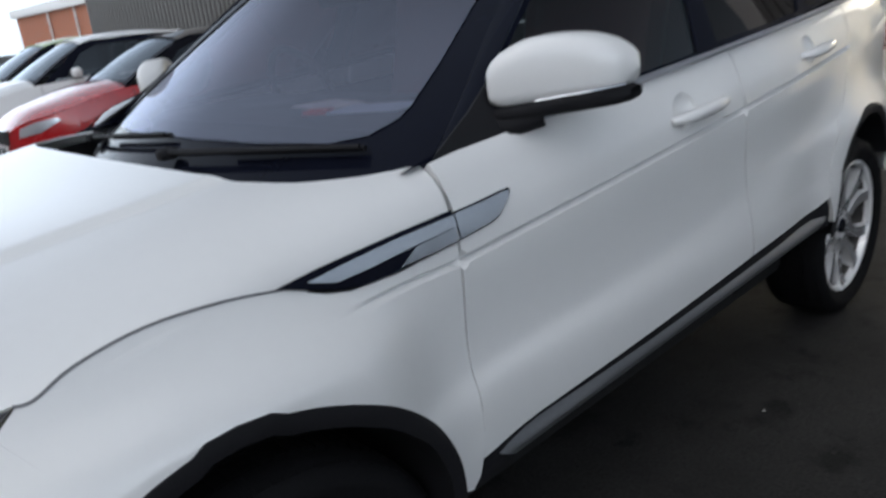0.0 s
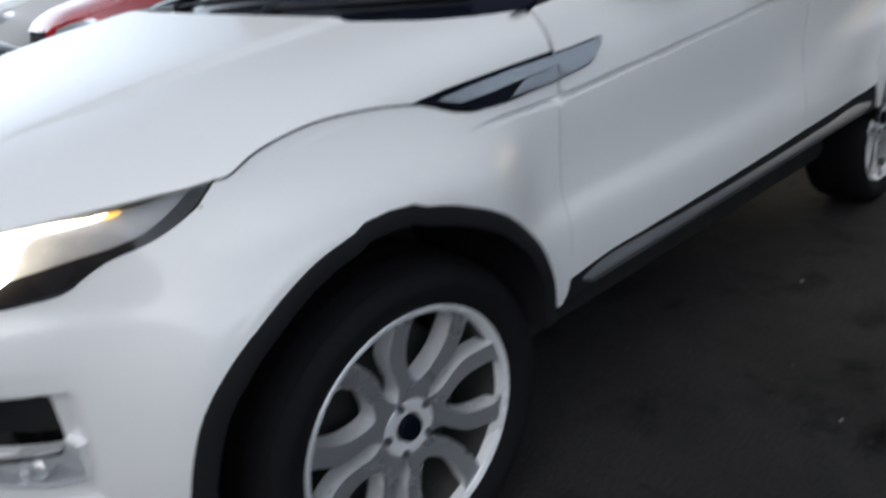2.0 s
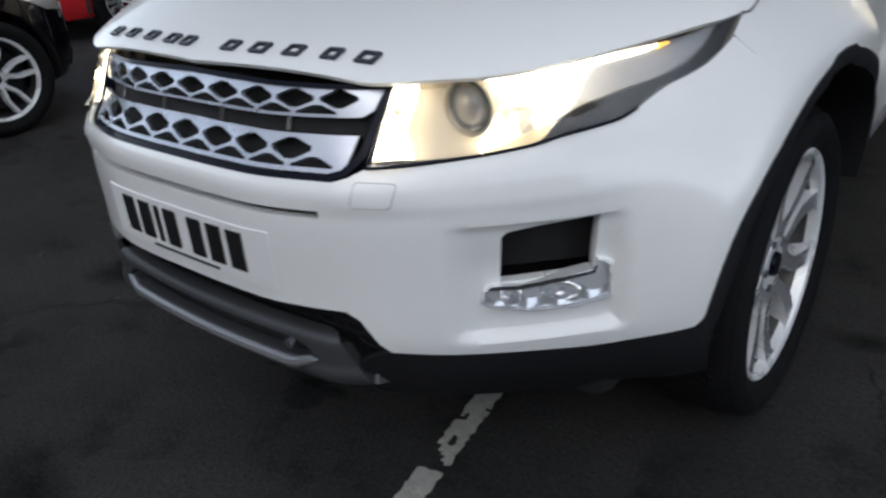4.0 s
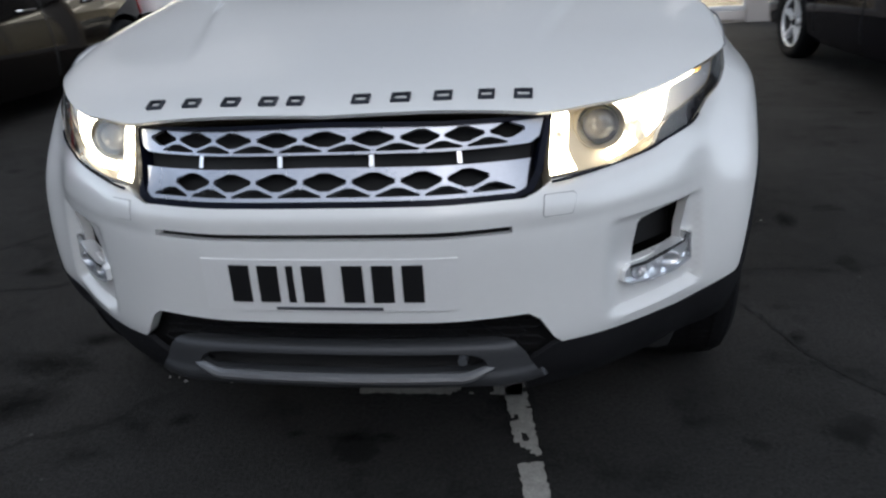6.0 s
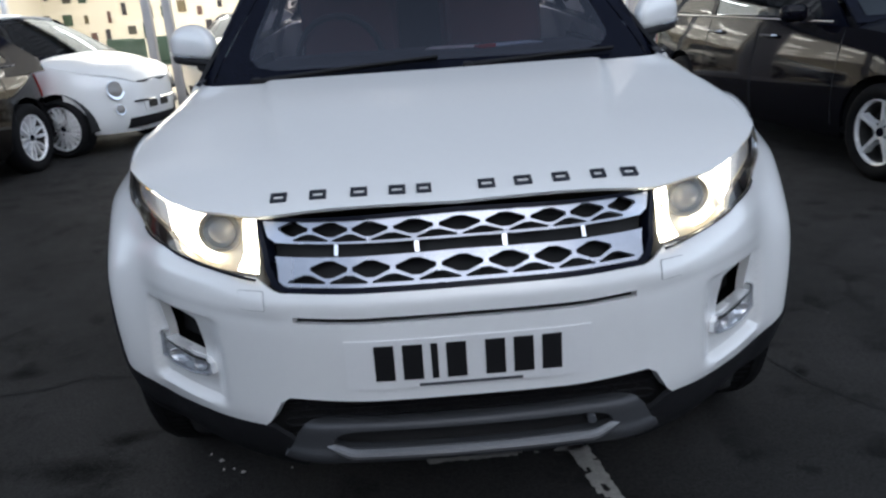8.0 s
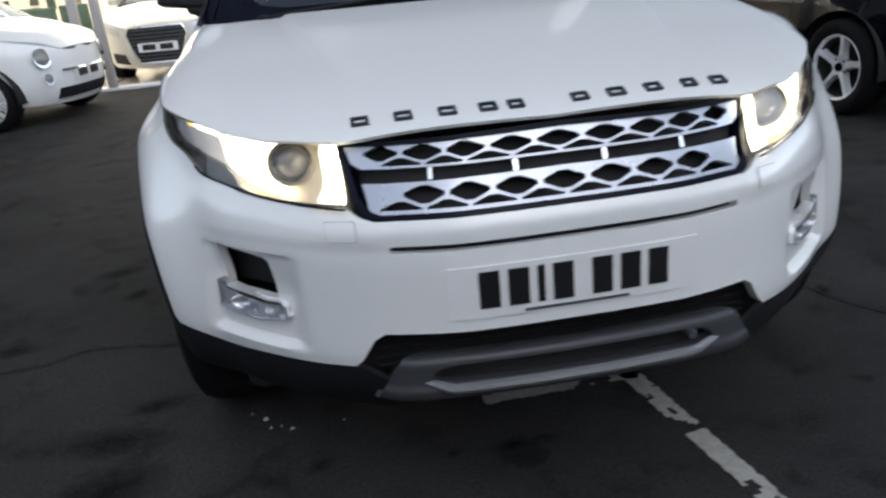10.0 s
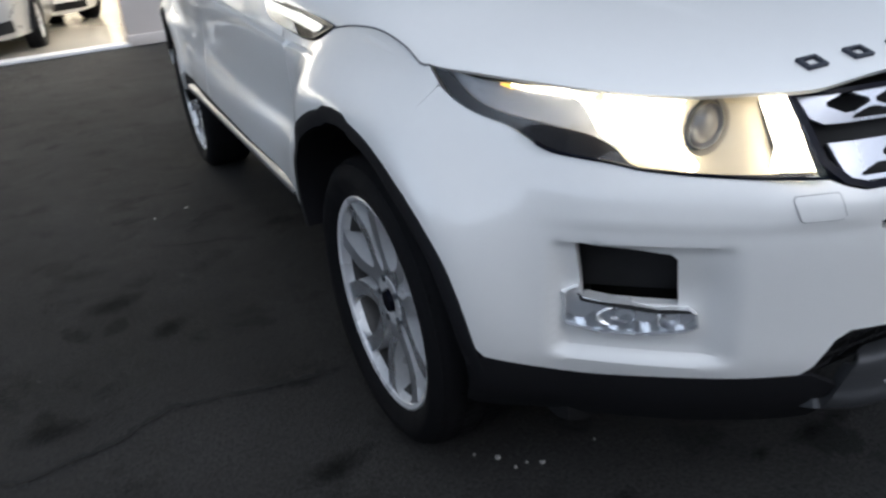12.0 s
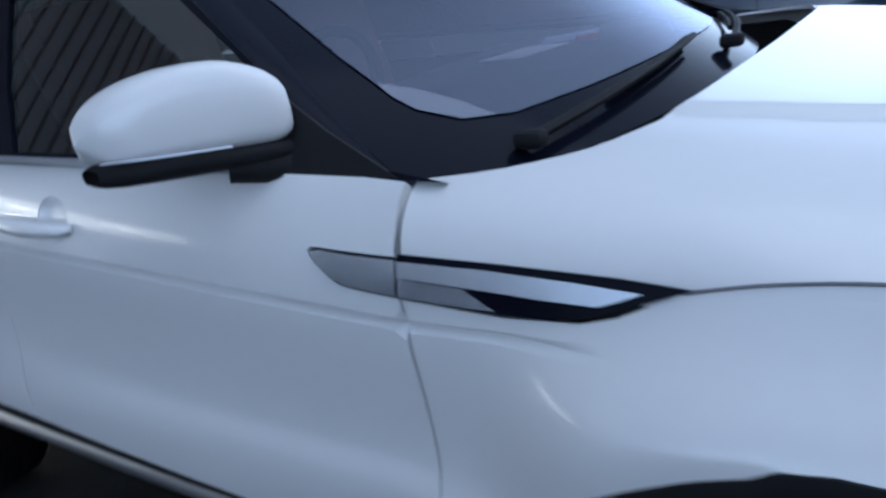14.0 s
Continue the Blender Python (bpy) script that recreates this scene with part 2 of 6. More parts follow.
def panel(name, outline, surf, step, mat, parent=None, label="", holes=(), thick=0.012, flip=1, lift=0.0, sharp=35.0, grid=None, ridge=None):
    """A sheet-metal panel: the outline (with holes) is filled with triangles on the surface surf(a, b) and its rims are folded inwards.
    flip -1 mirrors it to the car's other side; lift moves it along the normal; ridge lists lines b = line(a) that get rows of points of their own."""
    from mathutils.geometry import delaunay_2d_cdt
    gx, gy = grid or (step, step)
    loops = [dense(list(outline), step)] + [dense(list(h), step) for h in holes]
    pts, edges = [], []
    for lp in loops:
        k = len(pts)
        pts += lp
        edges += [(k + i, k + (i + 1) % len(lp)) for i in range(len(lp))]
    x0, x1 = min(p[0] for p in loops[0]), max(p[0] for p in loops[0])
    y0, y1 = min(p[1] for p in loops[0]), max(p[1] for p in loops[0])
    cand = [(x0 + gx * (0.5 + 0.5 * (r % 2) + c), y0 + gy * (0.5 + r)) for r in range(int((y1 - y0) / gy) + 1) for c in range(int((x1 - x0) / gx) + 1)]
    if cand:
        C = np.array(cand)
        ok = inside_all(C, loops[0])
        for h in loops[1:]:
            ok &= ~inside_all(C, h)
        C = C[ok]
        for line, offsets in ridge or ():
            C = C[[abs(q[1] - line(q[0])) > offsets[-1] + .004 for q in C.tolist()]]
            E = np.array([(x0 + .02 * k, line(x0 + .02 * k) + d) for k in range(int((x1 - x0) / .02) + 1) for d in offsets])
            E = E[inside_all(E, loops[0])]
            C = np.concatenate([C, E]) if len(E) else C
        if len(C):
            for lp in loops:
                C = C[edge_gaps(C, lp) > 0.35 * min(gx, gy)] if len(C) else C
        pts += [tuple(q) for q in C.tolist()]
    vs, es, fs, *_ = delaunay_2d_cdt([Vector(p) for p in pts], edges, [], 0, 1e-6)
    fs = [tuple(f) for f in fs]
    cc = np.array([[sum(vs[i].x for i in f) / 3, sum(vs[i].y for i in f) / 3] for f in fs])
    ok = inside_all(cc, loops[0])
    for h in loops[1:]:
        ok &= ~inside_all(cc, h)
    tris = [f for f, k in zip(fs, ok) if k]
    e = 1e-3
    V, N = [], []
    for v in vs:
        p = Vector(surf(v.x, v.y))
        du, dv = Vector(surf(v.x + e, v.y)) - Vector(surf(v.x - e, v.y)), Vector(surf(v.x, v.y + e)) - Vector(surf(v.x, v.y - e))
        nn = du.cross(dv)
        nn = nn.normalized() if nn.length > 1e-12 else Vector((0, 0, 1))
        V.append(p + nn * lift)
        N.append(nn)
    cnt = {}
    for t in tris:
        for i in range(3):
            a, b = t[i], t[(i + 1) % 3]
            cnt[(a, b)] = cnt.get((a, b), 0) + 1
    rim = [k for k in cnt if (k[1], k[0]) not in cnt]
    V2, F, low = list(V), list(tris), {}
    if thick:
        for a, b in rim:
            for i in (a, b):
                if i not in low:
                    low[i] = len(V2)
                    V2.append(V[i] - N[i] * thick)
            F.append((b, a, low[a], low[b]))
    if flip < 0:
        V2 = [Vector((-v.x, v.y, v.z)) for v in V2]
        F = [tuple(reversed(f)) for f in F]
    # outward: the surfaces are written so that du x dv points out of the car
    return link_mesh(name, V2, F, mat, parent, label, sharp)


# ---- the white SUV: skin surfaces (nose at y = 0, plate on the centre line, left flank at +x) ----
def curve(pts):
    """Monotone cubic through a few (x, y) control points, straight beyond its ends."""
    xs, ys, n = [p[0] for p in pts], [p[1] for p in pts], len(pts)
    h = [xs[i + 1] - xs[i] for i in range(n - 1)]
    m = [(ys[i + 1] - ys[i]) / h[i] for i in range(n - 1)]
    g = [m[0]] + [0 if m[i - 1] * m[i] <= 0 else 3 * (h[i - 1] + h[i]) / ((2 * h[i] + h[i - 1]) / m[i - 1] + (h[i] + 2 * h[i - 1]) / m[i]) for i in range(1, n - 1)] + [m[-1]]

    def f(x):
        if x <= xs[0]:
            return ys[0] + (x - xs[0]) * g[0]
        if x >= xs[-1]:
            return ys[-1] + (x - xs[-1]) * g[-1]
        i = 0
        while x > xs[i + 1]:
            i += 1
        t = (x - xs[i]) / h[i]
        return (2 * t ** 3 - 3 * t * t + 1) * ys[i] + (t ** 3 - 2 * t * t + t) * h[i] * g[i] + (3 * t * t - 2 * t ** 3) * ys[i + 1] + (t ** 3 - t * t) * h[i] * g[i + 1]
    return f


def smooth(a, b, x):
    t = min(1, max(0, (x - a) / (b - a)))
    return t * t * (3 - 2 * t)


def bell(x, c, w):
    return math.exp(-((x - c) / w) ** 2)


PLAN = [(0, 0), (.06, 0), (.2, .004), (.37, .04), (.50, .103), (.625, .195), (.745, .315), (.83, .46), (.88, .62), (.905, .8), (.92, 1.0), (.932, 1.4),
        (.94, 2.0), (.936, 2.7), (.918, 3.1), (.893, 3.5), (.838, 4.0), (.76, 4.2), (.6, 4.31), (.3, 4.36), (0, 4.37)]
ARC = [0.0]
for p, q in zip(PLAN, PLAN[1:]):
    ARC.append(ARC[-1] + math.dist(p, q))
plan_x, plan_y = curve([(a, p[0]) for a, p in zip(ARC, PLAN)]), curve([(a, p[1]) for a, p in zip(ARC, PLAN)])
arc_at = curve([(0.0, 0.0)] + [(plan_y(k * .05), k * .05) for k in range(5, 98)])
nose_profile = curve([(.20, -.10), (.30, -.035), (.40, -.004), (.46, .006), (.56, .002), (.66, 0), (.70, -.004), (.76, -.022), (.80, -.05), (.90, -.095), (.96, -.15)])
side_profile = curve([(.25, -.06), (.36, -.02), (.45, .002), (.55, .010), (.62, .008), (.655, .003), (.702, -.017), (.76, -.021), (.88, -.018), (.95, -.026), (1.01, -.043), (1.07, -.068), (1.10, -.09), (1.2, -.13)])
wing_profile = curve([(.25, -.06), (.36, -.02), (.45, .002), (.55, .009), (.66, .003), (.76, -.008), (.88, -.017), (.95, -.026), (1.01, -.043), (1.07, -.068), (1.10, -.09), (1.2, -.13)])
FRONT_AXLE, REAR_AXLE, AXLE_Z, TYRE_R = .879, 3.54, .352, .352


def flare(y, z, y0):
    r = math.hypot(y - y0, z - .43)
    return .078 * (bell(r, .41, .13) if r > .41 else 1.0)


def skin(s, z):
    """Outer skin below the belt line: s runs round the plan from the nose (negative: right flank), z is the height."""
    side, s = (1 if s >= 0 else -1), abs(s)
    x, y = plan_x(s), plan_y(s)
    tx, ty = (plan_x(s + .004) - plan_x(max(0, s - .004))), (plan_y(s + .004) - plan_y(max(0, s - .004)))
    l = math.hypot(tx, ty)
    w = smooth(.75, 1.25, s)
    nose = nose_profile(z)
    nose *= 1 - .35 * smooth(.5, .9, s) * smooth(.66, .82, z)
    crease = min(.17, max(0, s - 1.9) * .075)
    zz = z - (crease if z > .8 else crease * max(0, (z - .66) / .14))
    back = smooth(1.50, 1.95, s)
    d = (1 - w) * nose + w * (back * side_profile(zz) + (1 - back) * wing_profile(zz))
    k = smooth(.72, 1.10, s) * (1 - smooth(.84, .99, z) * .80)
    front = flare(y, z, FRONT_AXLE) * (1 - .72 * smooth(1.05, 1.30, y)) if y < 2.2 else .4 * flare(y, z, REAR_AXLE)
    d += k * front
    d -= (.012 + .007 * smooth(1.82, 1.95, s)) * max(0, 1 - abs(z - .912 - crease) / .0085) * smooth(1.60, 1.78, s) * (1 - smooth(3.9, 4.3, s))
    # scooped fog lamp surround
    d -= .024 * smooth(.57, .645, s) * (1 - smooth(.872, .896, s)) * smooth(.452, .470, z) * (1 - smooth(.660, .677, z)) * (1 - .45 * smooth(.58, .66, z))
    # ledge that carries the slot's line out to the corner
    d += .0035 * smooth(.697, .706, z) * (1 - smooth(.74, .81, z)) * smooth(.36, .42, s) * (1 - smooth(.80, .95, s))
    # soft shoulder above the slot
    d += .006 * bell(z, .735, .022) * (1 - smooth(.4, .62, s))
    return (side * (x + ty / l * d), y - tx / l * d, z)


def crease_s(s):
    return .912 + min(.17, max(0, s - 1.9) * .075)


def crease_y(y):
    return crease_s(arc_at(y))


GROOVE = (-.0115, -.0085, -.0015, 0, .0015, .0085, .0115)
FOLD = (-.022, -.011, 0, .011, .022)


def fold_y(y):
    return .680 + .004 * (y - 1.4)


def flank(y, z):
    return skin(arc_at(y), z)


edge_x = curve([(.06, .22), (.10, .40), (.14, .52), (.20, .60), (.30, .69), (.45, .792), (.55, .842), (.637, .866), (.75, .880), (.85, .886), (1.0, .890), (1.35, .897)])
edge_z = curve([(.06, .82), (.14, .845), (.30, .875), (.45, .905), (.55, .922), (.637, .936), (.80, .960), (.92, .965), (1.05, .955), (1.35, .985)])
crown_z = curve([(.06, .89), (.10, .912), (.14, .930), (.25, .962), (.5, 1.012), (.9, 1.072), (1.2, 1.108), (1.4, 1.122)])


def bonnet(x, y):
    yy = max(.06, min(1.45, y))
    q = min(1.0, abs(x) / edge_x(yy))
    n = 2.8 + 7.0 * smooth(.55, 1.3, yy)
    z = edge_z(yy) + (crown_z(yy) - edge_z(yy)) * math.sqrt(max(0, 1 - q ** n))
    crease = abs(x) + .16 * (1 - smooth(.2, 1.2, yy))
    z += .012 * (1 - smooth(.542, .562, crease)) * smooth(.30, .85, yy)
    return (x, y, z)


def bonnet_arc(a, y):
    """The bonnet by an angle across it, so that its rolled edges are well covered."""
    return bonnet(edge_x(max(.06, min(1.45, y))) * math.sin(max(-1, min(1, a)) * math.pi / 2), y)


def arc_of(x, y):
    return math.asin(max(-1, min(1, x / edge_x(y)))) * 2 / math.pi


def belt(y):
    return 1.095 + .062 * (y - 1.35)


def side_glass(y, z):
    b = belt(y)
    return (flank(y, b)[0] - .008 - .42 * (z - b) - .05 * (z - b) ** 2, y, z)


def screen(x, t):
    y = 1.20 + .78 * t + .14 * (x / .72) ** 2 * (1 - .65 * t)
    return (x, y, 1.085 + .445 * t - .045 * t * (1 - t) * 0 - .02 * (x / .72) ** 2)


roof_mid = curve([(1.95, 1.525), (2.15, 1.568), (2.5, 1.602), (3.0, 1.622), (3.4, 1.617), (3.8, 1.585), (4.05, 1.545)])


def roof(x, y):
    w = .725 - .05 * smooth(2.6, 4.1, y)
    q = min(1, abs(x) / w)
    return (x, y, roof_mid(y) - .085 * q ** 3.4)


def mirror(poly):
    return [(-a, b) for a, b in reversed(poly)]


suv = thing("suv", "white compact luxury SUV with lit side lamps on tarmac", "car")

# bumper
NOSE_LOW = [(.995, .442), (.87, .418), (.72, .424), (.58, .429), (.475, .434)]
LAMP_LOW = [(.471, .778), (.56, .779), (.66, .785), (.721, .791), (.752, .795), (.796, .804), (.856, .812), (.90, .819), (.93, .831), (.952, .843), (.985, .858), (1.03, .870), (1.065, .882), (1.10, .899), (1.125, .919), (1.156, .944)]
LAMP_TOP = [(1.152, .946), (1.107, .939), (1.047, .929), (.963, .923), (.886, .921), (.804, .915), (.746, .908), (.692, .905), (.60, .903), (.517, .903)]
LAMP_INNER = [(1.118, .937), (1.084, .913), (1.039, .889), (.983, .874), (.93, .865), (.879, .855), (.828, .844), (.788, .826), (.769, .808), (.75, .799), (.70, .793), (.612, .787), (.478, .784)]
ARCH_EDGE = [(1.812, .49), (1.805, .55), (1.787, .605), (1.746, .675), (1.676, .741), (1.610, .782), (1.53, .816), (1.475, .831)]
ARCH_FRONT = [(1.450, .843), (1.40, .846), (1.352, .841), (1.332, .829), (1.276, .811), (1.228, .786), (1.176, .749), (1.112, .692), (1.060, .620), (1.027, .530), (1.008, .446)]
half = flow(NOSE_LOW, 4) + [(.455, .452), (.425, .500), (.400, .516)]
front_arch = flow(ARCH_FRONT[3:], 4)
SEAM = [(1.128, .914), (1.165, .875), (1.208, .833), (1.236, .791)]
bumper_arch = [p for p in front_arch if p[1] < .788][::-1]
left_half = half[::-1] + bumper_arch[1:] + [(a, b) for a, b in SEAM[::-1]] + flow(LAMP_LOW[:14], 4)[::-1] + [(.43, .762), (.40, .755)]
bumper_outline = left_half + mirror(left_half)
fog_hole = [(.676, .556), (.681, .646), (.692, .655), (.843, .674), (.850, .668), (.843, .560)]
slot = [(-.372, .692), (.372, .692), (.372, .7055), (-.372, .7055)]
panel("front_bumper", bumper_outline, skin, .016, WHITE, suv, holes=[fog_hole, mirror(fog_hole), slot], thick=.022, grid=(.014, .009))
for f in (1, -1):
    panel("wing_flange", [(1.10, .89), (1.16, .86), (1.18, .80), (1.22, .80), (1.22, .85), (1.16, .93)], skin, .03, WHITE, suv, lift=-.0012, flip=f, thick=0)

# black lower lip, grille mesh and skid plate
def lip(s, z):
    p = skin(s, max(z, .40))
    k = (.40 - z) if z < .40 else 0
    return (p[0] * (1 - .10 * k), p[1] + 1.1 * k * k * 3 + .25 * k, z)


lip_half = [(.40, .30), (.55, .295), (.75, .29), (.95, .285), (1.02, .30), (1.035, .412)]
panel("lower_lip", lip_half + [q for q in flow(NOSE_LOW, 4)] + [(.46, .435), (.40, .40)], lip, .03, PLASTIC, suv, "black plastic lower bumper lip", lift=.002)
panel("lower_lip", lip_half + [q for q in flow(NOSE_LOW, 4)] + [(.46, .435), (.40, .40)], lip, .03, PLASTIC, suv, "black plastic lower bumper lip", lift=.002, flip=-1)
mesh_bm = bmesh.new()
box(mesh_bm, (0, .125, .46), (.95, .03, .15), .01)
part("intake_backing", mesh_bm, DARK, suv, "dark lower air intake")
for r in range(5):
    for c in range(-11 + r % 2, 12, 2):
        if abs(c) * .036 < .42:
            x, z = c * .036, .51 - r * .02
            ring = [(x + .028 * math.cos(a) * 1.15, .075 + .10 * x * x, z + .011 * math.sin(a)) for a in [radians(60 * k) for k in range(6)]]
            V, F = tube(ring, .0028, 4, True)
            link_mesh("intake_mesh", V, F, PLASTIC, suv)


skid_y = curve([(0, .055), (.12, .022), (.22, .008), (.35, .003), (.62, 0), (.75, -.006), (.88, -.004), (1, .03)])
skid_z = curve([(0, .449), (.12, .4545), (.22, .4485), (.35, .436), (.62, .396), (.75, .382), (.9, .361), (1, .346)])


def skid(x, u):
    """The skid plate: u runs from its lower edge up to its lip under the intake."""
    t = 1 - u
    z = skid_z(t) if t > .12 else .4545 - .0055 * ((.12 - t) / .12) ** 2
    return (x, skid_y(t) + .17 * x * x + 3.2 * max(0, abs(x) - .33) ** 2, z)


skid_out = [(-.435, .02), (.435, .02), (.385, .66), (.368, .84), (.352, .93), (.325, .97), (-.325, .97), (-.352, .93), (-.368, .84), (-.385, .66)]
skid_hole = flow([(0, .38), (-.24, .385), (-.295, .41), (-.312, .47), (-.300, .57), (-.268, .635), (-.2, .65), (0, .655), (.2, .65), (.268, .635), (.300, .57), (.312, .47), (.295, .41), (.24, .385), (0, .38)], 3)[:-1]
panel("skid_plate", skid_out, skid, .03, SKIDGREY, suv, "satin dark grey front skid plate", holes=[skid_hole], thick=.03, grid=(.03, .05))
panel("skid_backing", [(-.34, .28), (.34, .28), (.34, .75), (-.34, .75)], skid, .06, DARK, suv, lift=-.04)
blade_u = lambda x: .27 + .16 * smooth(.26, .325, abs(x))
V, F = tube([Vector(skid(x, blade_u(x))) + Vector((0, -.001, 0)) for x in [k * .0163 - .326 for k in range(41)]], lambda t: .0105 * (1 - abs(2 * t - 1) ** 14) ** .5 + .001, 8)
link_mesh("skid_blade", V, F, SKIDBLADE, suv, "satin silver skid plate blade")
V, F = tube([(.262, .045, .424), (.262, .005, .423)], .010, 10)
link_mesh("tow_eye_cap", V, F, GREYTRIM, suv)

# number plate with dark bars for its characters
panel("number_plate", [(-.262, .543), (.262, .543), (.262, .655), (-.262, .655)], skin, .05, PLATE, suv, "white front number plate with dark bars", lift=.0035, thick=.005)
x = -.201
for w in (.042, .042, .014, .042, 0, .042, .042, .042):
    if not w:
        x += .022
        continue
    panel("plate_bar", [(x, .564), (x + w, .564), (x + w, .643), (x, .643)], skin, .05, INK, suv, lift=.006, thick=.003)
    x += w + .018
panel("plate_bar", [(-.11, .547), (.11, .547), (.11, .553), (-.11, .553)], skin, .05, GREYTRIM, suv, lift=.0055, thick=.002)
panel("slot_backing", [(-.39, .686), (.39, .686), (.39, .712), (-.39, .712)], skin, .05, DARK, suv, lift=-.026)

# washer covers
for f in (1, -1):
    panel("washer_joint", [(.4345, .7223), (.439, .7158), (.496, .7128), (.5032, .717), (.5145, .7485), (.510, .7532), (.446, .7562), (.4415, .752)], skin, .02, JOINTGREY, suv, lift=.0012, flip=f, thick=0)
    panel("washer_cover", [(.436, .722), (.440, .717), (.495, .714), (.502, .718), (.513, .748), (.509, .752), (.447, .755), (.443, .751)], skin, .02, WHITE, suv, lift=.0025, flip=f, thick=.006)

# fog lamps
for f in (1, -1):
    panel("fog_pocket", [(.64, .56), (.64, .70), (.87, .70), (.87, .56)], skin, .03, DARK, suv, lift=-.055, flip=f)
    fog_out = [(.640, .522), (.646, .546), (.662, .556), (.709, .553), (.774, .560), (.838, .568), (.850, .586), (.879, .573), (.872, .511), (.811, .500), (.731, .501), (.661, .511)]
    fog_in = [(.765 + (a - .765) * .972, .536 + (b - .536) * .93) for a, b in fog_out]
    fog = panel("fog_lamp", fog_out, skin, .02, FOGCLEAR, suv, "clear fog lamp with bright reflector under its dark pocket", holes=[fog_in], lift=.014, flip=f, thick=.030)
    panel("fog_lens", fog_in, skin, .02, LENS, fog, lift=.0125, flip=f, thick=0)
    panel("fog_reflector", fog_out, lambda a, b: Vector(skin(a, b)) - Vector((0, 1, 0)) * (.0040 * math.sin(a * 110) * math.cos((b - .536) * 70) + .0004 * math.sin(a * 420) - .36 * (b - .508)), .006, FOGCLEAR, fog, lift=.004, flip=f, thick=0)
    panel("fog_brow", [(.652, .549), (.709, .546), (.774, .553), (.842, .561), (.848, .575), (.838, .567), (.774, .560), (.709, .553), (.660, .556)], skin, .02, CHROME, fog, lift=.0155, flip=f, thick=.004)
    for sc, r0, wide in ((.693, .019, 1.1), (.780, .019, 2.0)):
        p, n_ = Vector(skin(sc, .534)), 18
        V = [(f * (p.x + r * wide * math.cos(2 * math.pi * i / n_) * .9 + o * .5), p.y + .003 - o + r * wide * math.cos(2 * math.pi * i / n_) * .45, p.z + r * math.sin(2 * math.pi * i / n_)) for r, o in ((r0, .010), (r0 * .9, .012), (r0 * .55, .004), (.001, .002)) for i in range(n_)]
        F = [(j * n_ + i, j * n_ + (i + 1) % n_, (j + 1) * n_ + (i + 1) % n_, (j + 1) * n_ + i) for j in range(3) for i in range(n_)]
        link_mesh("fog_bulb", V, F, FOGLAMP, fog)

# bonnet
FRONT_EDGE = [(0, .108), (.166, .117), (.36, .134), (.437, .148), (.517, .190), (.60, .246), (.69, .341), (.772, .452), (.830, .552), (.853, .612)]
REAR_EDGE = [(.822, 1.352), (.787, 1.238), (.717, 1.148), (.605, 1.103), (.555, 1.098), (.525, 1.082), (.385, 1.076), (0, 1.072)]
SIDE_EDGE = [(.985, .70), (.985, .80), (.985, .90), (.985, 1.005), (.994, 1.15), (.994, 1.30), (.985, 1.345)]
right = [(arc_of(x, y), y) for x, y in flow(FRONT_EDGE, 4)] + flow(SIDE_EDGE, 4) + [(arc_of(x, y), y) for x, y in flow(REAR_EDGE, 3)]
bon = right + mirror(right)[1:-1]
panel("bonnet", bon, bonnet_arc, .03, WHITE, suv, thick=.008, grid=(.013, .03))
for i in range(10):
    w = (.036, .036, .036, .036, .032, .036, .038, .036, .032, .036)[i]
    x = (-.406, -.318, -.228, -.145, -.085, .049, .128, .213, .300, .370)[i]
    panel("badge_bar", [(x, .140), (x + w, .140), (x + w, .168), (x, .168)], lambda a, b: bonnet(a, b + .22 * a * a), .03, LETTER, suv, lift=.006, thick=.006, holes=[[(x + .0065, .1455), (x + w - .0065, .1455), (x + w - .0065, .1625), (x + .0065, .1625)]])

# wings
ARCH = lambda a0, a1, yc, n, r=.402, zc=.435: [(yc + r * math.cos(radians(a0 + (a1 - a0) * i / n)), zc + r * math.sin(radians(a0 + (a1 - a0) * i / n))) for i in range(n + 1)]
wing = [p for p in front_arch if p[1] > .795][::-1] + ARCH_FRONT[:3][::-1] + flow(ARCH_EDGE, 4)[::-1] + [(1.836, .478), (1.858, .50), (1.876, .56), (1.893, .70), (1.903, .85), (1.907, .92), (1.911, .948), (1.76, .937), (1.66, .941), (1.615, .951), (1.55, .977)]
wing += flow([(1.545, .977), (1.451, .990), (1.337, .991), (1.239, .972), (1.183, .946)], 4)[1:] + [(1.160, .944), (1.130, .917)] + [(a, b) for a, b in SEAM[1:]]
for f in (1, -1):
    panel("front_wing", wing, skin, .022, WHITE, suv, flip=f, thick=.02, grid=(.024, .011), ridge=[(crease_s, GROOVE)])

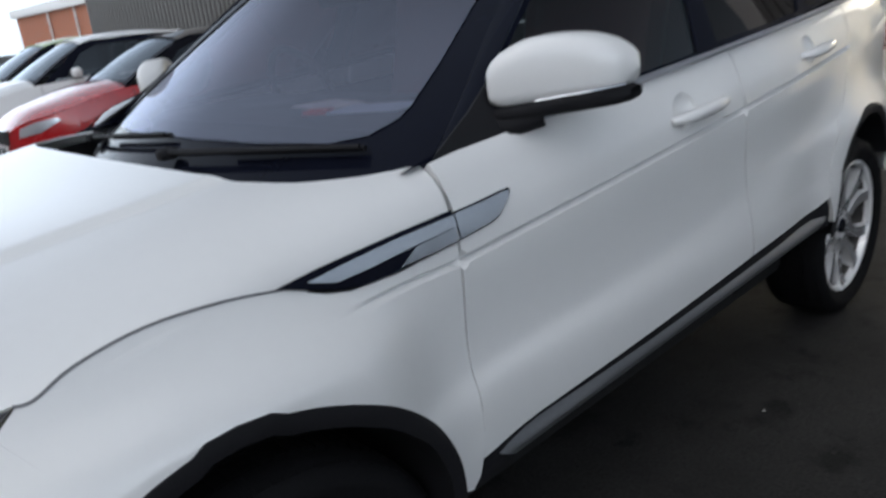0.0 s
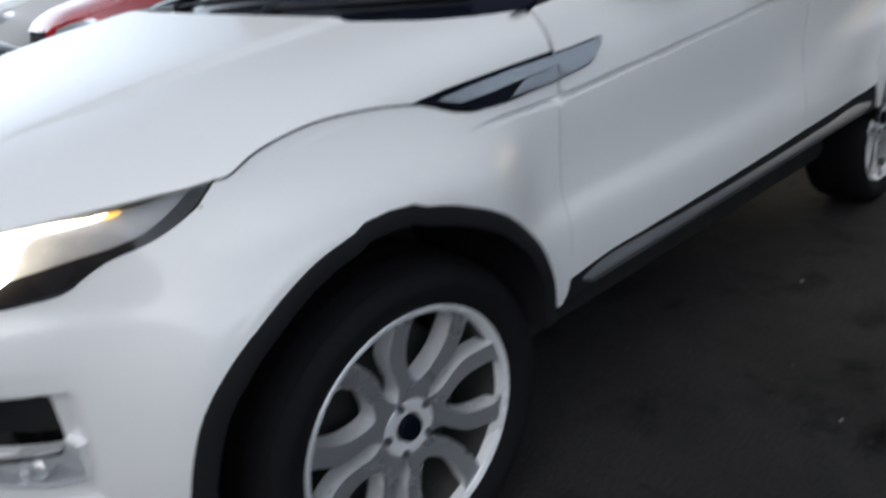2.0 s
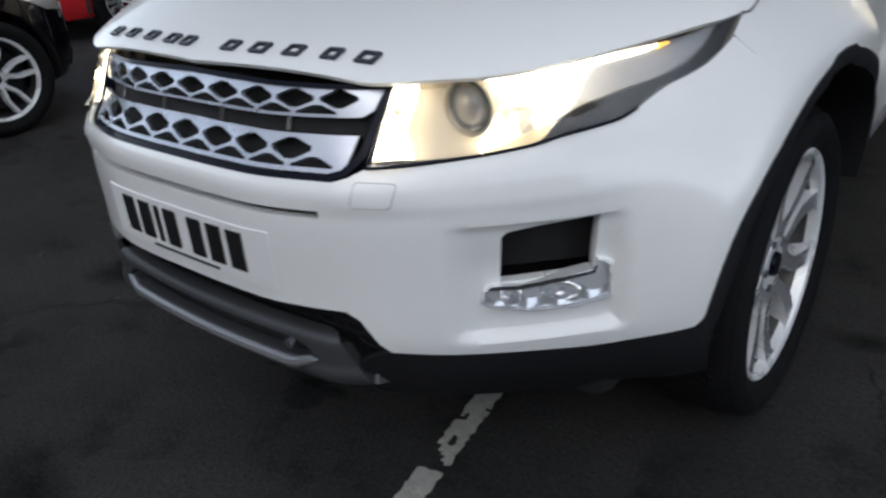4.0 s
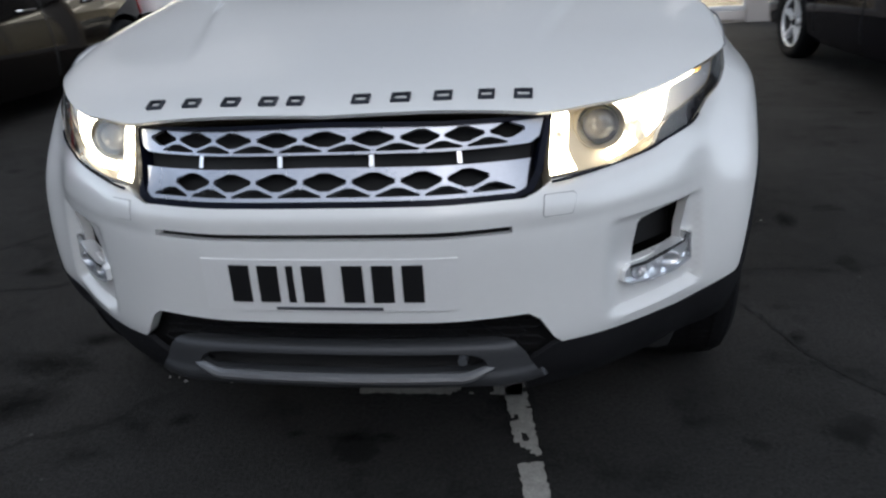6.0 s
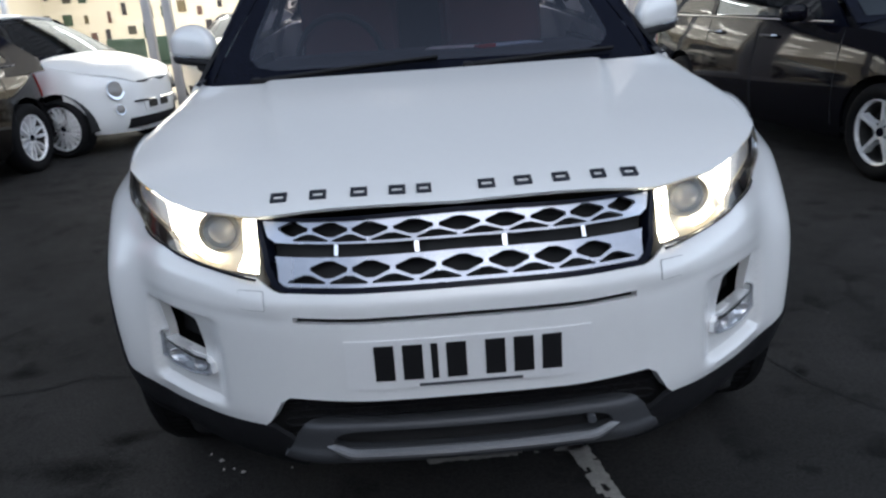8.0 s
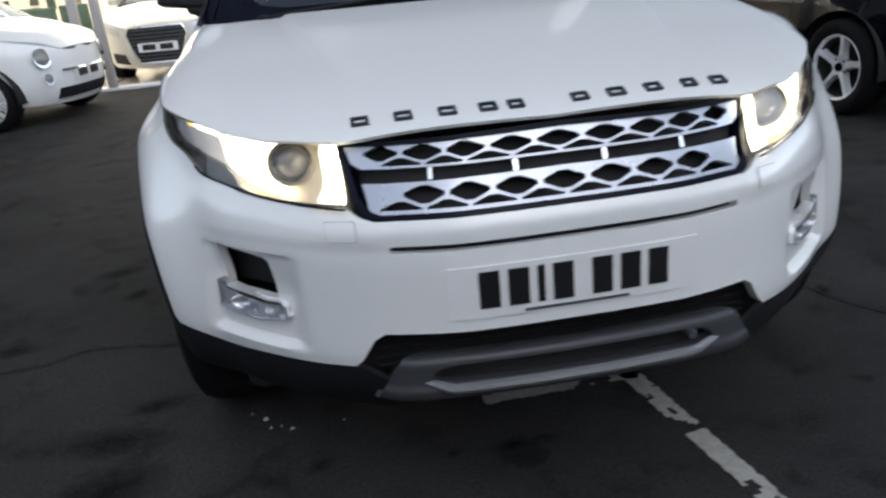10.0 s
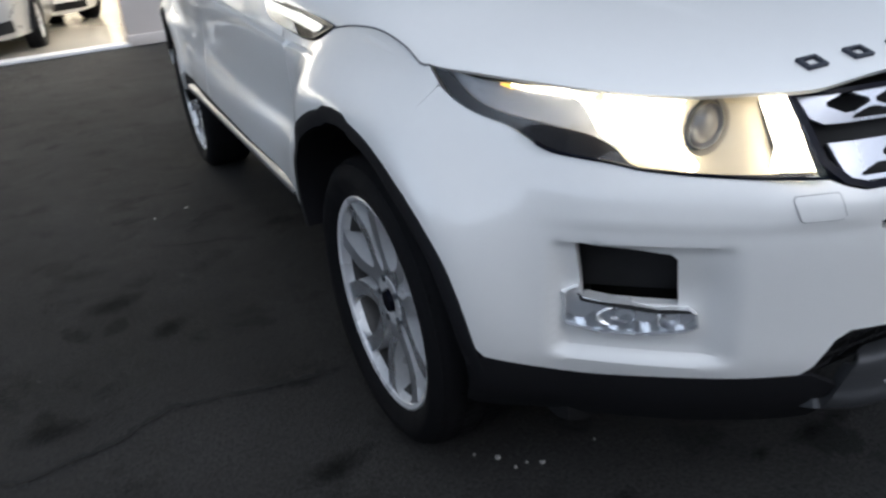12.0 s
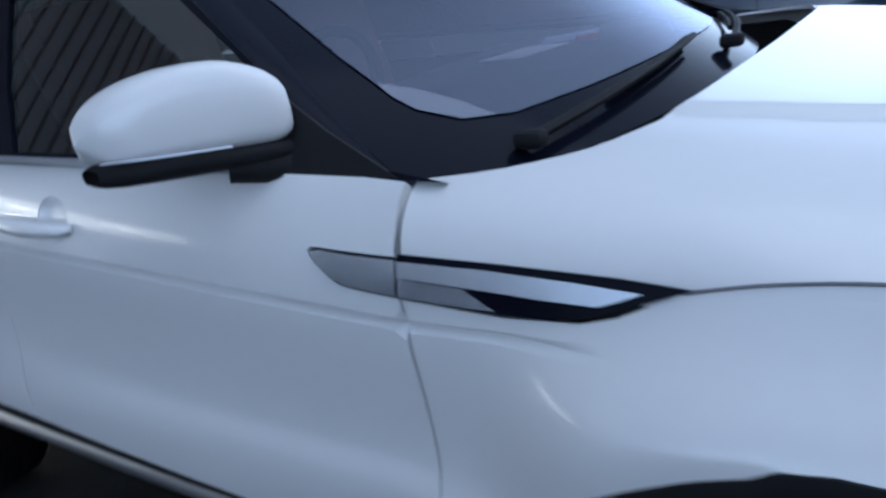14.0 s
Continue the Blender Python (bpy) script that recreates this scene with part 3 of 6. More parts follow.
# doors, quarter and sills
front_door = [(1.308, .532), (1.60, .538), (2.30, .560), (2.50, .568), (2.505, .70), (2.50, 1.0), (2.49, belt(2.49)), (2.0, belt(2.0)), (1.42, belt(1.42)), (1.352, 1.092), (1.362, 1.01), (1.354, .935), (1.348, .85), (1.336, .70), (1.320, .59)]
rear_door = [(2.510, .568), (3.0, .580), (3.085, .595), (3.10, .66), (3.14, .74), (3.22, .83), (3.34, .91), (3.40, 1.0), (3.42, belt(3.42)), (2.496, belt(2.496)), (2.506, 1.0), (2.511, .70)]
quarter = [(3.09, .59), (3.12, .50)] + ARCH(172, 8, 3.54, 22) + [(3.99, .60), (4.06, .80), (4.10, 1.0), (4.06, 1.16), (3.9, 1.24), (3.62, belt(3.62)), (3.426, belt(3.426)), (3.405, 1.0), (3.345, .908), (3.225, .828), (3.145, .738), (3.105, .66)]


def cup(y, z):
    """Oval outline of the dish behind a door handle."""
    return [(y + .054 * math.cos(a * math.pi / 10), z + .044 * math.sin(a * math.pi / 10)) for a in range(20)]


for f in (1, -1):
    d1 = panel("front_door", front_door, flank, .025, WHITE, suv, holes=[cup(2.185, 1.046)], flip=f, thick=.02, grid=(.04, .011), ridge=[(crease_y, GROOVE), (fold_y, FOLD)])
    d2 = panel("rear_door", rear_door, flank, .03, WHITE, suv, holes=[cup(3.005, 1.103)], flip=f, thick=.02, grid=(.045, .012), ridge=[(crease_y, GROOVE), (fold_y, FOLD)])
    panel("rear_quarter", quarter, flank, .035, WHITE, suv, flip=f, thick=.02)
    for d, y, z in ((d1, 2.13, 1.035), (d2, 2.95, 1.092)):
        cy, cz = y + .055, z + .011
        V, F = [], []
        for r, deep in ((1.06, .002), (.97, .004), (.84, .008), (.6, .0115), (.3, .013), (.05, .0135)):
            for py, pz in cup(cy, cz):
                a, b = cy + (py - cy) * r, cz + (pz - cz) * r
                V.append((f * (flank(a, b)[0] - deep), a, b))
        for i in range(5):
            for j in range(20):
                q = (i * 20 + j, i * 20 + (j + 1) % 20, i * 20 + 20 + (j + 1) % 20, i * 20 + 20 + j)
                F.append(q if f > 0 else q[::-1])
        F.append(tuple(range(100, 120)) if f > 0 else tuple(range(119, 99, -1)))
        link_mesh("handle_cup", V, F, WHITE, d)
        V, F = tube([Vector((f * (flank(y + t, z)[0] + o), y - .005 + t * .96, z - .004 + t * .05)) for t, o in ((-.01, .0), (.01, .014), (.06, .022), (.15, .024), (.22, .018), (.25, .012), (.265, .0))], lambda t: .010 + .007 * math.sin(t * math.pi), 10)
        link_mesh("door_handle", V, F, WHITE, d)
    panel("sill", [(1.285, .47), (3.10, .49), (3.10, .60), (2.4, .58), (1.6, .55), (1.30, .545)], flank, .05, PLASTIC, suv, "black plastic sill", lift=-.010, flip=f, thick=.05)

    def blade(y, t):
        k = 1 - t
        return (.928 + .020 * math.sin(min(1, k * 1.6) * math.pi / 2) - .03 * max(0, k - .6), y, .522 + .014 * (y - 1.4) - .052 * k)
    panel("sill_blade", [(1.42, .05), (3.02, .05), (3.08, .7), (3.05, .95), (1.40, .95), (1.36, .75)], blade, .05, SILLSILVER, suv, "satin silver sill blade", flip=f, thick=.05)
    # vent
    panel("vent_backing", [(.972, .983), (1.02, .968), (1.078, .950), (1.125, .942), (1.20, .942), (1.352, .951), (1.352, 1.007), (1.222, 1.001), (1.10, .994), (1.05, .991)], flank, .03, GLOSSBLACK, suv, "black wing vent", lift=.006, flip=f)
    panel("vent_blade", [(1.022, .977), (1.045, .969), (1.072, .961), (1.145, .964), (1.208, .969), (1.32, .976), (1.350, .978), (1.350, .998), (1.22, .993), (1.094, .984)], flank, .02, BLADE, suv, "silver wing vent blade", lift=.011, flip=f, thick=.006)
    panel("vent_blade", [(1.205, .946), (1.27, .948), (1.350, .953), (1.350, .977), (1.32, .974), (1.25, .969)], flank, .02, BLADE, suv, "silver wing vent blade", lift=.008, flip=f, thick=.003)
    panel("vent_blade", [(1.357, .954), (1.438, .963), (1.466, .971), (1.488, .986), (1.502, .998), (1.507, 1.009), (1.44, 1.004), (1.357, .999)], flank, .02, BLADE, d1, "silver door vent blade", lift=.006, flip=f, thick=.006)
    V, F = tube([Vector((f * (flank(y, z)[0] + .0005), y, z)) for y, z in flow([(1.358, 1.001), (1.44, 1.006), (1.509, 1.011), (1.503, .996), (1.488, .984), (1.466, .969), (1.438, .961), (1.358, .952)], 3)], .0022, 5)
    link_mesh("vent_edge", V, F, GLOSSBLACK, d1)
    # grey bar that draws the shaded shut line between wing and bonnet
    V, F = tube([Vector((f * (p[0] + .0008), p[1], p[2] + .001)) for p in [skin(a, b) for a, b in flow([(1.545, .979), (1.451, .991), (1.337, .992), (1.239, .973), (1.183, .947), (1.158, .946)], 5)]], .0021, 6)
    link_mesh("bonnet_shut_line", V, F, JOINTGREY, suv)
    # gap floor behind all joints of the flank
    panel("inner_flank", [(1.285, .48), (3.14, .48), (3.14, 1.10), (1.22, 1.06), (1.02, .96), (1.02, .875), (1.13, .80), (1.22, .71), (1.268, .60)], flank, .08, SHADOWGAP, suv, lift=-.022, flip=f)

rear_bumper = [(arc_at(3.955), .50), (arc_at(3.985), .62), (arc_at(4.055), .80), (5.0, .80), (5.31, .80), (5.31, .45), (4.8, .42)]
for f in (1, -1):
    panel("rear_bumper", rear_bumper, lambda a, b: skin(min(a, ARC[-1]), b), .05, WHITE, suv, flip=f)
    panel("tail_panel", [(arc_at(4.07), .81), (5.31, .81), (5.31, 1.20), (arc_at(4.08), 1.18), (arc_at(4.105), 1.0)], lambda a, b: skin(min(a, ARC[-1]), min(b, 1.09)) [:2] + (b,), .05, WHITE, suv, flip=f)
    panel("tail_lamp", [(arc_at(3.98), .99), (arc_at(4.09), .985), (4.62, .99), (4.62, 1.09), (arc_at(4.02), 1.10)], skin, .03, TAILLAMP, suv, "dark red tail lamp", lift=.006, flip=f)

# arch cladding and wells
def cladding(edge, yc, f):
    """A black lip along the arch edge, folded into the wheel well."""
    V, F = [], []
    n = len(edge)
    for y, z in edge:
        dy, dz = yc - y, .40 - z
        l = math.hypot(dy, dz)
        dy, dz = dy / l, dz / l
        for inn, o, deep in ((-.006, -.006, 0), (-.001, .002, 0), (.016, .003, 0), (.034, -.004, 0), (.040, 0, .12), (.038, 0, .36)):
            yy, zz = y + dy * inn, z + dz * inn
            q = skin(yy, max(zz, .40))
            V.append((f * (q[0] + o if not deep else .95 - deep), q[1] - (o * .7 if yy < 1.15 and not deep else 0), zz))
    k = 6
    for i in range(n - 1):
        for j in range(k - 1):
            q = (i * k + j, i * k + j + 1, (i + 1) * k + j + 1, (i + 1) * k + j)
            F.append(q if f < 0 else q[::-1])
    link_mesh("arch_cladding", V, F, PLASTIC, suv, "black plastic wheel arch cladding")


front_edge = [(1.813, .455)] + flow(ARCH_EDGE, 4) + ARCH_FRONT[:3] + front_arch + [(1.002, .40)]
rear_edge = [(arc_at(y), z) for y, z in ARCH(24, 180, REAR_AXLE, 34)]
for f in (1, -1):
    cladding(front_edge, 1.43, f)
    cladding(rear_edge, arc_at(REAR_AXLE), f)

# glasshouse
def sym(h):
    return h + mirror(h)[1:-1]


pillar_x = curve([(-.03, .74), (.02, .80), (.20, .775), (.55, .70), (.90, .625), (.995, .60)])
scr = sym([(0, .080), (.35, .080), (.55, .092), (.628, .126), (.664, .19), (.668, .24), (.652, .40), (.597, .75), (.562, .88), (.49, .935), (.30, .96), (0, .965)])
panel("windscreen", scr, screen, .06, WINDSCREEN, suv, "raked windscreen reflecting the sky", thick=.0)
band = sym([(0, -.07), (.50, -.06), (.74, -.03), (.80, .02), (.775, .20), (.70, .55), (.625, .90), (.612, .955), (.53, .975), (.30, .985), (0, .99)])
panel("screen_surround", band, screen, .06, GLOSSBLACK, suv, "gloss black windscreen pillars and cowl", holes=[[(a * .995, .004 + b * .992) for a, b in scr]], lift=-.003, thick=.02)
r_half = [(0, 1.962), (.30, 1.978), (.47, 2.0), (.575, 2.022), (.635, 2.075), (.675, 2.22), (.705, 2.6), (.695, 3.1), (.67, 3.6), (.635, 4.0), (.55, 4.06), (0, 4.08)]
panel("roof", sym(r_half), roof, .06, WHITE, suv, thick=.02)
V = [(x, y, z) for y, z in ((4.06, 1.53), (4.30, 1.20)) for x in (-.58, .58)]
link_mesh("rear_screen", V, [(0, 1, 3, 2)], PRIVACY, suv)
for f in (1, -1):
    panel("pillar_frame", [(1.30, 1.088), (1.36, 1.092), (2.6, belt(2.6)), (3.75, belt(3.75) + .02), (4.10, 1.28), (4.05, 1.40), (3.98, 1.465), (3.5, 1.503), (2.8, 1.508), (2.2, 1.489), (2.06, 1.482), (1.930, 1.462), (1.815, 1.381), (1.724, 1.314), (1.627, 1.244), (1.552, 1.185), (1.45, 1.115)], side_glass, .05, GLOSSBLACK, suv,
          "gloss black window pillars", flip=f, thick=.02, holes=[
              [(1.57, 1.124), (2.36, 1.172), (2.40, 1.30), (2.41, 1.470), (1.975, 1.465), (1.870, 1.403), (1.702, 1.286), (1.60, 1.204)],
              [(2.47, 1.185), (3.05, 1.22), (3.09, 1.30), (3.07, 1.470), (2.50, 1.478)],
              [(3.14, 1.228), (3.60, 1.262), (3.72, 1.30), (3.66, 1.40), (3.56, 1.462), (3.13, 1.468)]])
    V, F = [], []
    for k in range(15):
        t = -.02 + .985 * k / 14
        p = Vector(screen(pillar_x(t), t))
        q = Vector(side_glass(max(1.36, p.y), p.z - .012))
        c = (p + q) / 2 + Vector((.003, -.004, .004))
        V += [(f * v.x, v.y, v.z) for v in (p, c, q)]
    F = [(k * 3 + j, k * 3 + j + 1, k * 3 + j + 4, k * 3 + j + 3)[::f] for k in range(14) for j in range(2)]
    link_mesh("windscreen_pillar", V, F, GLOSSBLACK, suv)
    panel("front_side_window", [(1.555, 1.115), (2.37, 1.165), (2.41, 1.30), (2.42, 1.485), (1.955, 1.472), (1.845, 1.402), (1.68, 1.285), (1.578, 1.204)], side_glass, .08, SIDEGLASS, suv, flip=f, lift=-.006, thick=0)
    panel("rear_side_window", [(2.45, 1.18), (3.06, 1.215), (3.10, 1.30), (3.08, 1.485), (2.49, 1.495)], side_glass, .08, PRIVACY, suv, flip=f, lift=-.006, thick=0)
    panel("quarter_window", [(3.13, 1.22), (3.62, 1.255), (3.73, 1.30), (3.67, 1.41), (3.57, 1.48), (3.12, 1.48)], side_glass, .08, PRIVACY, suv, flip=f, lift=-.006, thick=0)
    V, F = tube([(f * (flank(y, 1.10)[0] - .012 - .008 * smooth(2, 3.6, y)), y, belt(y) + .006) for y in [1.66 + k * .143 for k in range(15)]], .009, 6)
    link_mesh("window_sill_strip", V, F, SILVER, suv, "bright window sill strip")
    panel("mirror_base", [(1.37, 1.094), (1.60, 1.108), (1.64, 1.20), (1.60, 1.22), (1.50, 1.16)], side_glass, .03, PLASTIC, suv, flip=f, lift=.004)

# door mirrors
for f in (1, -1):
    n, k = 30, 20
    def mirror_shell(u, v, f=f):
        """u from the inner end to the tip, v round the housing."""
        w = (1 - abs(2 * u - 1) ** (8 if u < .5 else 7)) ** .5 if 0 < u < 1 else 0
        top = 1.244 + .045 * math.sin(min(1, u / .42) * math.pi / 2) - .17 * max(0, u - .50) ** 2
        low = 1.148 + .022 * u
        c, s_ = math.cos(v), math.sin(v)
        c, s_ = math.copysign(abs(c) ** .55, c), math.copysign(abs(s_) ** .5, s_)
        x = .812 + .222 * u
        z = (top + low) / 2 + (top - low) / 2 * w * s_
        y = 1.606 + .135 * u + .035 * u * u - .070 * w * c * (1.15 if c > 0 else .55) * (1 - .25 * u)
        return (f * x, y, z)
    V, F = [], []
    for i in range(n + 1):
        for j in range(k):
            V.append(mirror_shell(i / n, 2 * math.pi * j / k))
    for i in range(n):
        for j in range(k):
            q = (i * k + j, i * k + (j + 1) % k, (i + 1) * k + (j + 1) % k, (i + 1) * k + j)
            F.append(q if f > 0 else q[::-1])
    mir = link_mesh("door_mirror", V, F, WHITE, suv, "white door mirror with black underside", sharp=60)
    V, F = [], []
    for i in range(n + 1):
        u = .02 + .96 * i / n
        w = (1 - abs(2 * u - 1) ** 8) ** .5
        for j in range(k):
            c, s_ = math.cos(2 * math.pi * j / k), math.sin(2 * math.pi * j / k)
            V.append((f * (.812 + .222 * u), 1.608 + .135 * u + .035 * u * u - .066 * w * c * (1.08 if c > 0 else .55) * (1 - .25 * u), 1.141 + .020 * u + .021 * w * math.copysign(abs(s_) ** .6, s_)))
    for i in range(n):
        for j in range(k):
            q = (i * k + j, i * k + (j + 1) % k, (i + 1) * k + (j + 1) % k, (i + 1) * k + j)
            F.append(q if f > 0 else q[::-1])
    link_mesh("mirror_underside", V, F, PLASTIC, mir, "black plastic mirror underside", sharp=60)
    V, F = tube([(f * .79, 1.56, 1.112), (f * .83, 1.585, 1.118), (f * .89, 1.64, 1.134)], lambda t: .032 - .006 * t, 10)
    link_mesh("mirror_arm", V, F, PLASTIC, mir)
    V, F = tube([(f * (.917 + .112 * t), 1.586 + .104 * t + .045 * max(0, t - .7) * 3, 1.168 + .011 * t) for t in [q / 8 for q in range(9)]], .0035, 6)
    link_mesh("mirror_indicator", V, F, CHROME, mir)

# grille
panel("grille_backing", [(-.50, .75), (.50, .75), (.54, .91), (-.54, .91)], skin, .05, DARK, suv, lift=-.05)
frame_out = sym([(0, .757), (.385, .757), (.425, .766), (.462, .795), (.512, .896), (0, .908)])
frame_in = sym([(0, .766), (.380, .766), (.414, .774), (.448, .800), (.494, .890), (0, .899)])
panel("grille_surround", frame_out, skin, .03, GLOSSBLACK, suv, "gloss black grille surround", holes=[frame_in], lift=-.006, thick=.03)


def diamond(x, z, w, h):
    return [(x - w, z + .22 * h), (x - w, z - .22 * h), (x - .22 * w, z - h), (x + .22 * w, z - h), (x + w, z - .22 * h), (x + w, z + .22 * h), (x + .22 * w, z + h), (x - .22 * w, z + h)]


def slots(zc, zb, half_w):
    """An upper row of pointed hexagons and, between them, a lower row of flat-bottomed ones."""
    out, p = [], .0995
    for k in range(-4, 5):
        if abs(k * p) < half_w - .03:
            out.append(diamond(k * p, zc, .0440, .0148))
    for k in range(-4, 4):
        x = (k + .5) * p
        if abs(x) < half_w - .035:
            out.append([(x - .0440, zb), (x + .0440, zb), (x + .0440, zb + .0035), (x + .009, zb + .0142), (x - .009, zb + .0142), (x - .0440, zb + .0035)])
    return out


for z0, z1, w, zc, zb in ((.848, .897, .478, .8772, .8530), (.769, .821, .425, .8008, .7760)):
    panel("grille_bar", sym([(0, z0), (w - .03, z0), (w - .006, z0 + .010), (w + .018, z1), (0, z1 + .004)]), skin, .02, GRILLESILVER, suv, "silver grille bar with diamond openings", holes=slots(zc, zb, w), lift=-.011, thick=.010)
panel("grille_middle", sym([(0, .818), (.445, .818), (.465, .852), (0, .852)]), skin, .03, DARK, suv, lift=-.03)
for k in range(4):
    x = -.285 + .19 * k
    panel("grille_tab", [(x - .005, .826), (x + .005, .826), (x + .005, .850), (x - .005, .850)], skin, .02, CHROME, suv, lift=-.018, thick=.012)

# headlamps
lamp = flow(LAMP_LOW, 4) + LAMP_TOP


def lamp_face(a, b):
    """The lamp's cover, a little proud of the nose at its inner end."""
    p = skin(a, b)
    return (p[0], p[1] - .016 * bell(a, .47, .07), p[2])


GLOW_INNER = [(.482, .792), (.545, .791), (.536, .823), (.557, .890), (.557, .904), (.520, .904)]
GLOW_OUTER = [(.655, .906), (.692, .906), (.746, .909), (.804, .916), (.886, .922), (.963, .924), (.998, .925), (.971, .9175), (.93, .9125), (.868, .905), (.838, .876), (.82, .850), (.79, .832), (.735, .812), (.655, .797), (.668, .819), (.698, .862), (.690, .885)]
for f in (1, -1):
    hl = panel("headlamp", lamp, lamp_face, .015, LENS, suv, "lit headlamp with clear lens and projector", lift=.001, flip=f, thick=0)
    panel("lamp_trim", flow(LAMP_LOW, 4) + [(1.150, .944), (1.125, .940)] + flow(LAMP_INNER, 3), skin, .015, LAMPTRIM, hl, lift=-.007, flip=f)
    panel("lamp_reflector", lamp, skin, .03, REFLECTOR, hl, lift=-.060, flip=f, thick=-.06)
    panel("lamp_side_reflector", [(.78, .80)] + flow(LAMP_INNER[:8], 3)[::-1] + [(1.14, .944)] + LAMP_TOP[1:6], skin, .02, LAMPCLEAR, hl, lift=-.022, flip=f, thick=0)
    panel("lamp_glow", GLOW_INNER, lamp_face, .02, HALO, hl, lift=-.012, flip=f, thick=.004)
    panel("lamp_glow", flow(GLOW_OUTER, 3), skin, .02, HALO, hl, lift=-.019, flip=f, thick=.03)
    V, F = tube([Vector((f * p[0], p[1] - .001, p[2] + .001)) for p in [lamp_face(a, b) for a, b in flow(LAMP_LOW[:9], 4)]], .0032, 5)
    link_mesh("lamp_seal", V, F, GLOSSBLACK, hl)
    panel("side_marker", [(.990, .917), (1.012, .922), (1.010, .926), (.992, .925)], skin, .02, AMBER, hl, lift=-.012, flip=f)
    c = Vector((f * .537, .262, .848))
    for nm, mt, prof in (("projector_bezel", REFLECTOR, ((.0585, .02), (.058, -.016), (.056, -.019), (.0535, -.016), (.050, -.004))),
                         ("projector_gap", GREYTRIM, ((.0505, -.004), (.048, .002), (.0445, -.002))),
                         ("projector_ring", CHROME, ((.045, .02), (.0447, -.014), (.042, -.019), (.038, -.010), (.0375, .03))),
                         ("projector_lens", PROJECTOR, ((.038, -.004), (.034, -.013), (.025, -.020), (.012, -.024), (.001, -.025)))):
        n, V, F = 28, [], []
        for r, o in [(.88 * r, o) for r, o in prof]:
            V += [(c.x + r * math.cos(2 * math.pi * i / n) - f * .35 * o, c.y + o, c.z + r * math.sin(2 * math.pi * i / n)) for i in range(n)]
        for j in range(len(prof) - 1):
            F += [(j * n + i, j * n + (i + 1) % n, (j + 1) * n + (i + 1) % n, (j + 1) * n + i) for i in range(n)]
        link_mesh(nm, V, F, mt, hl)

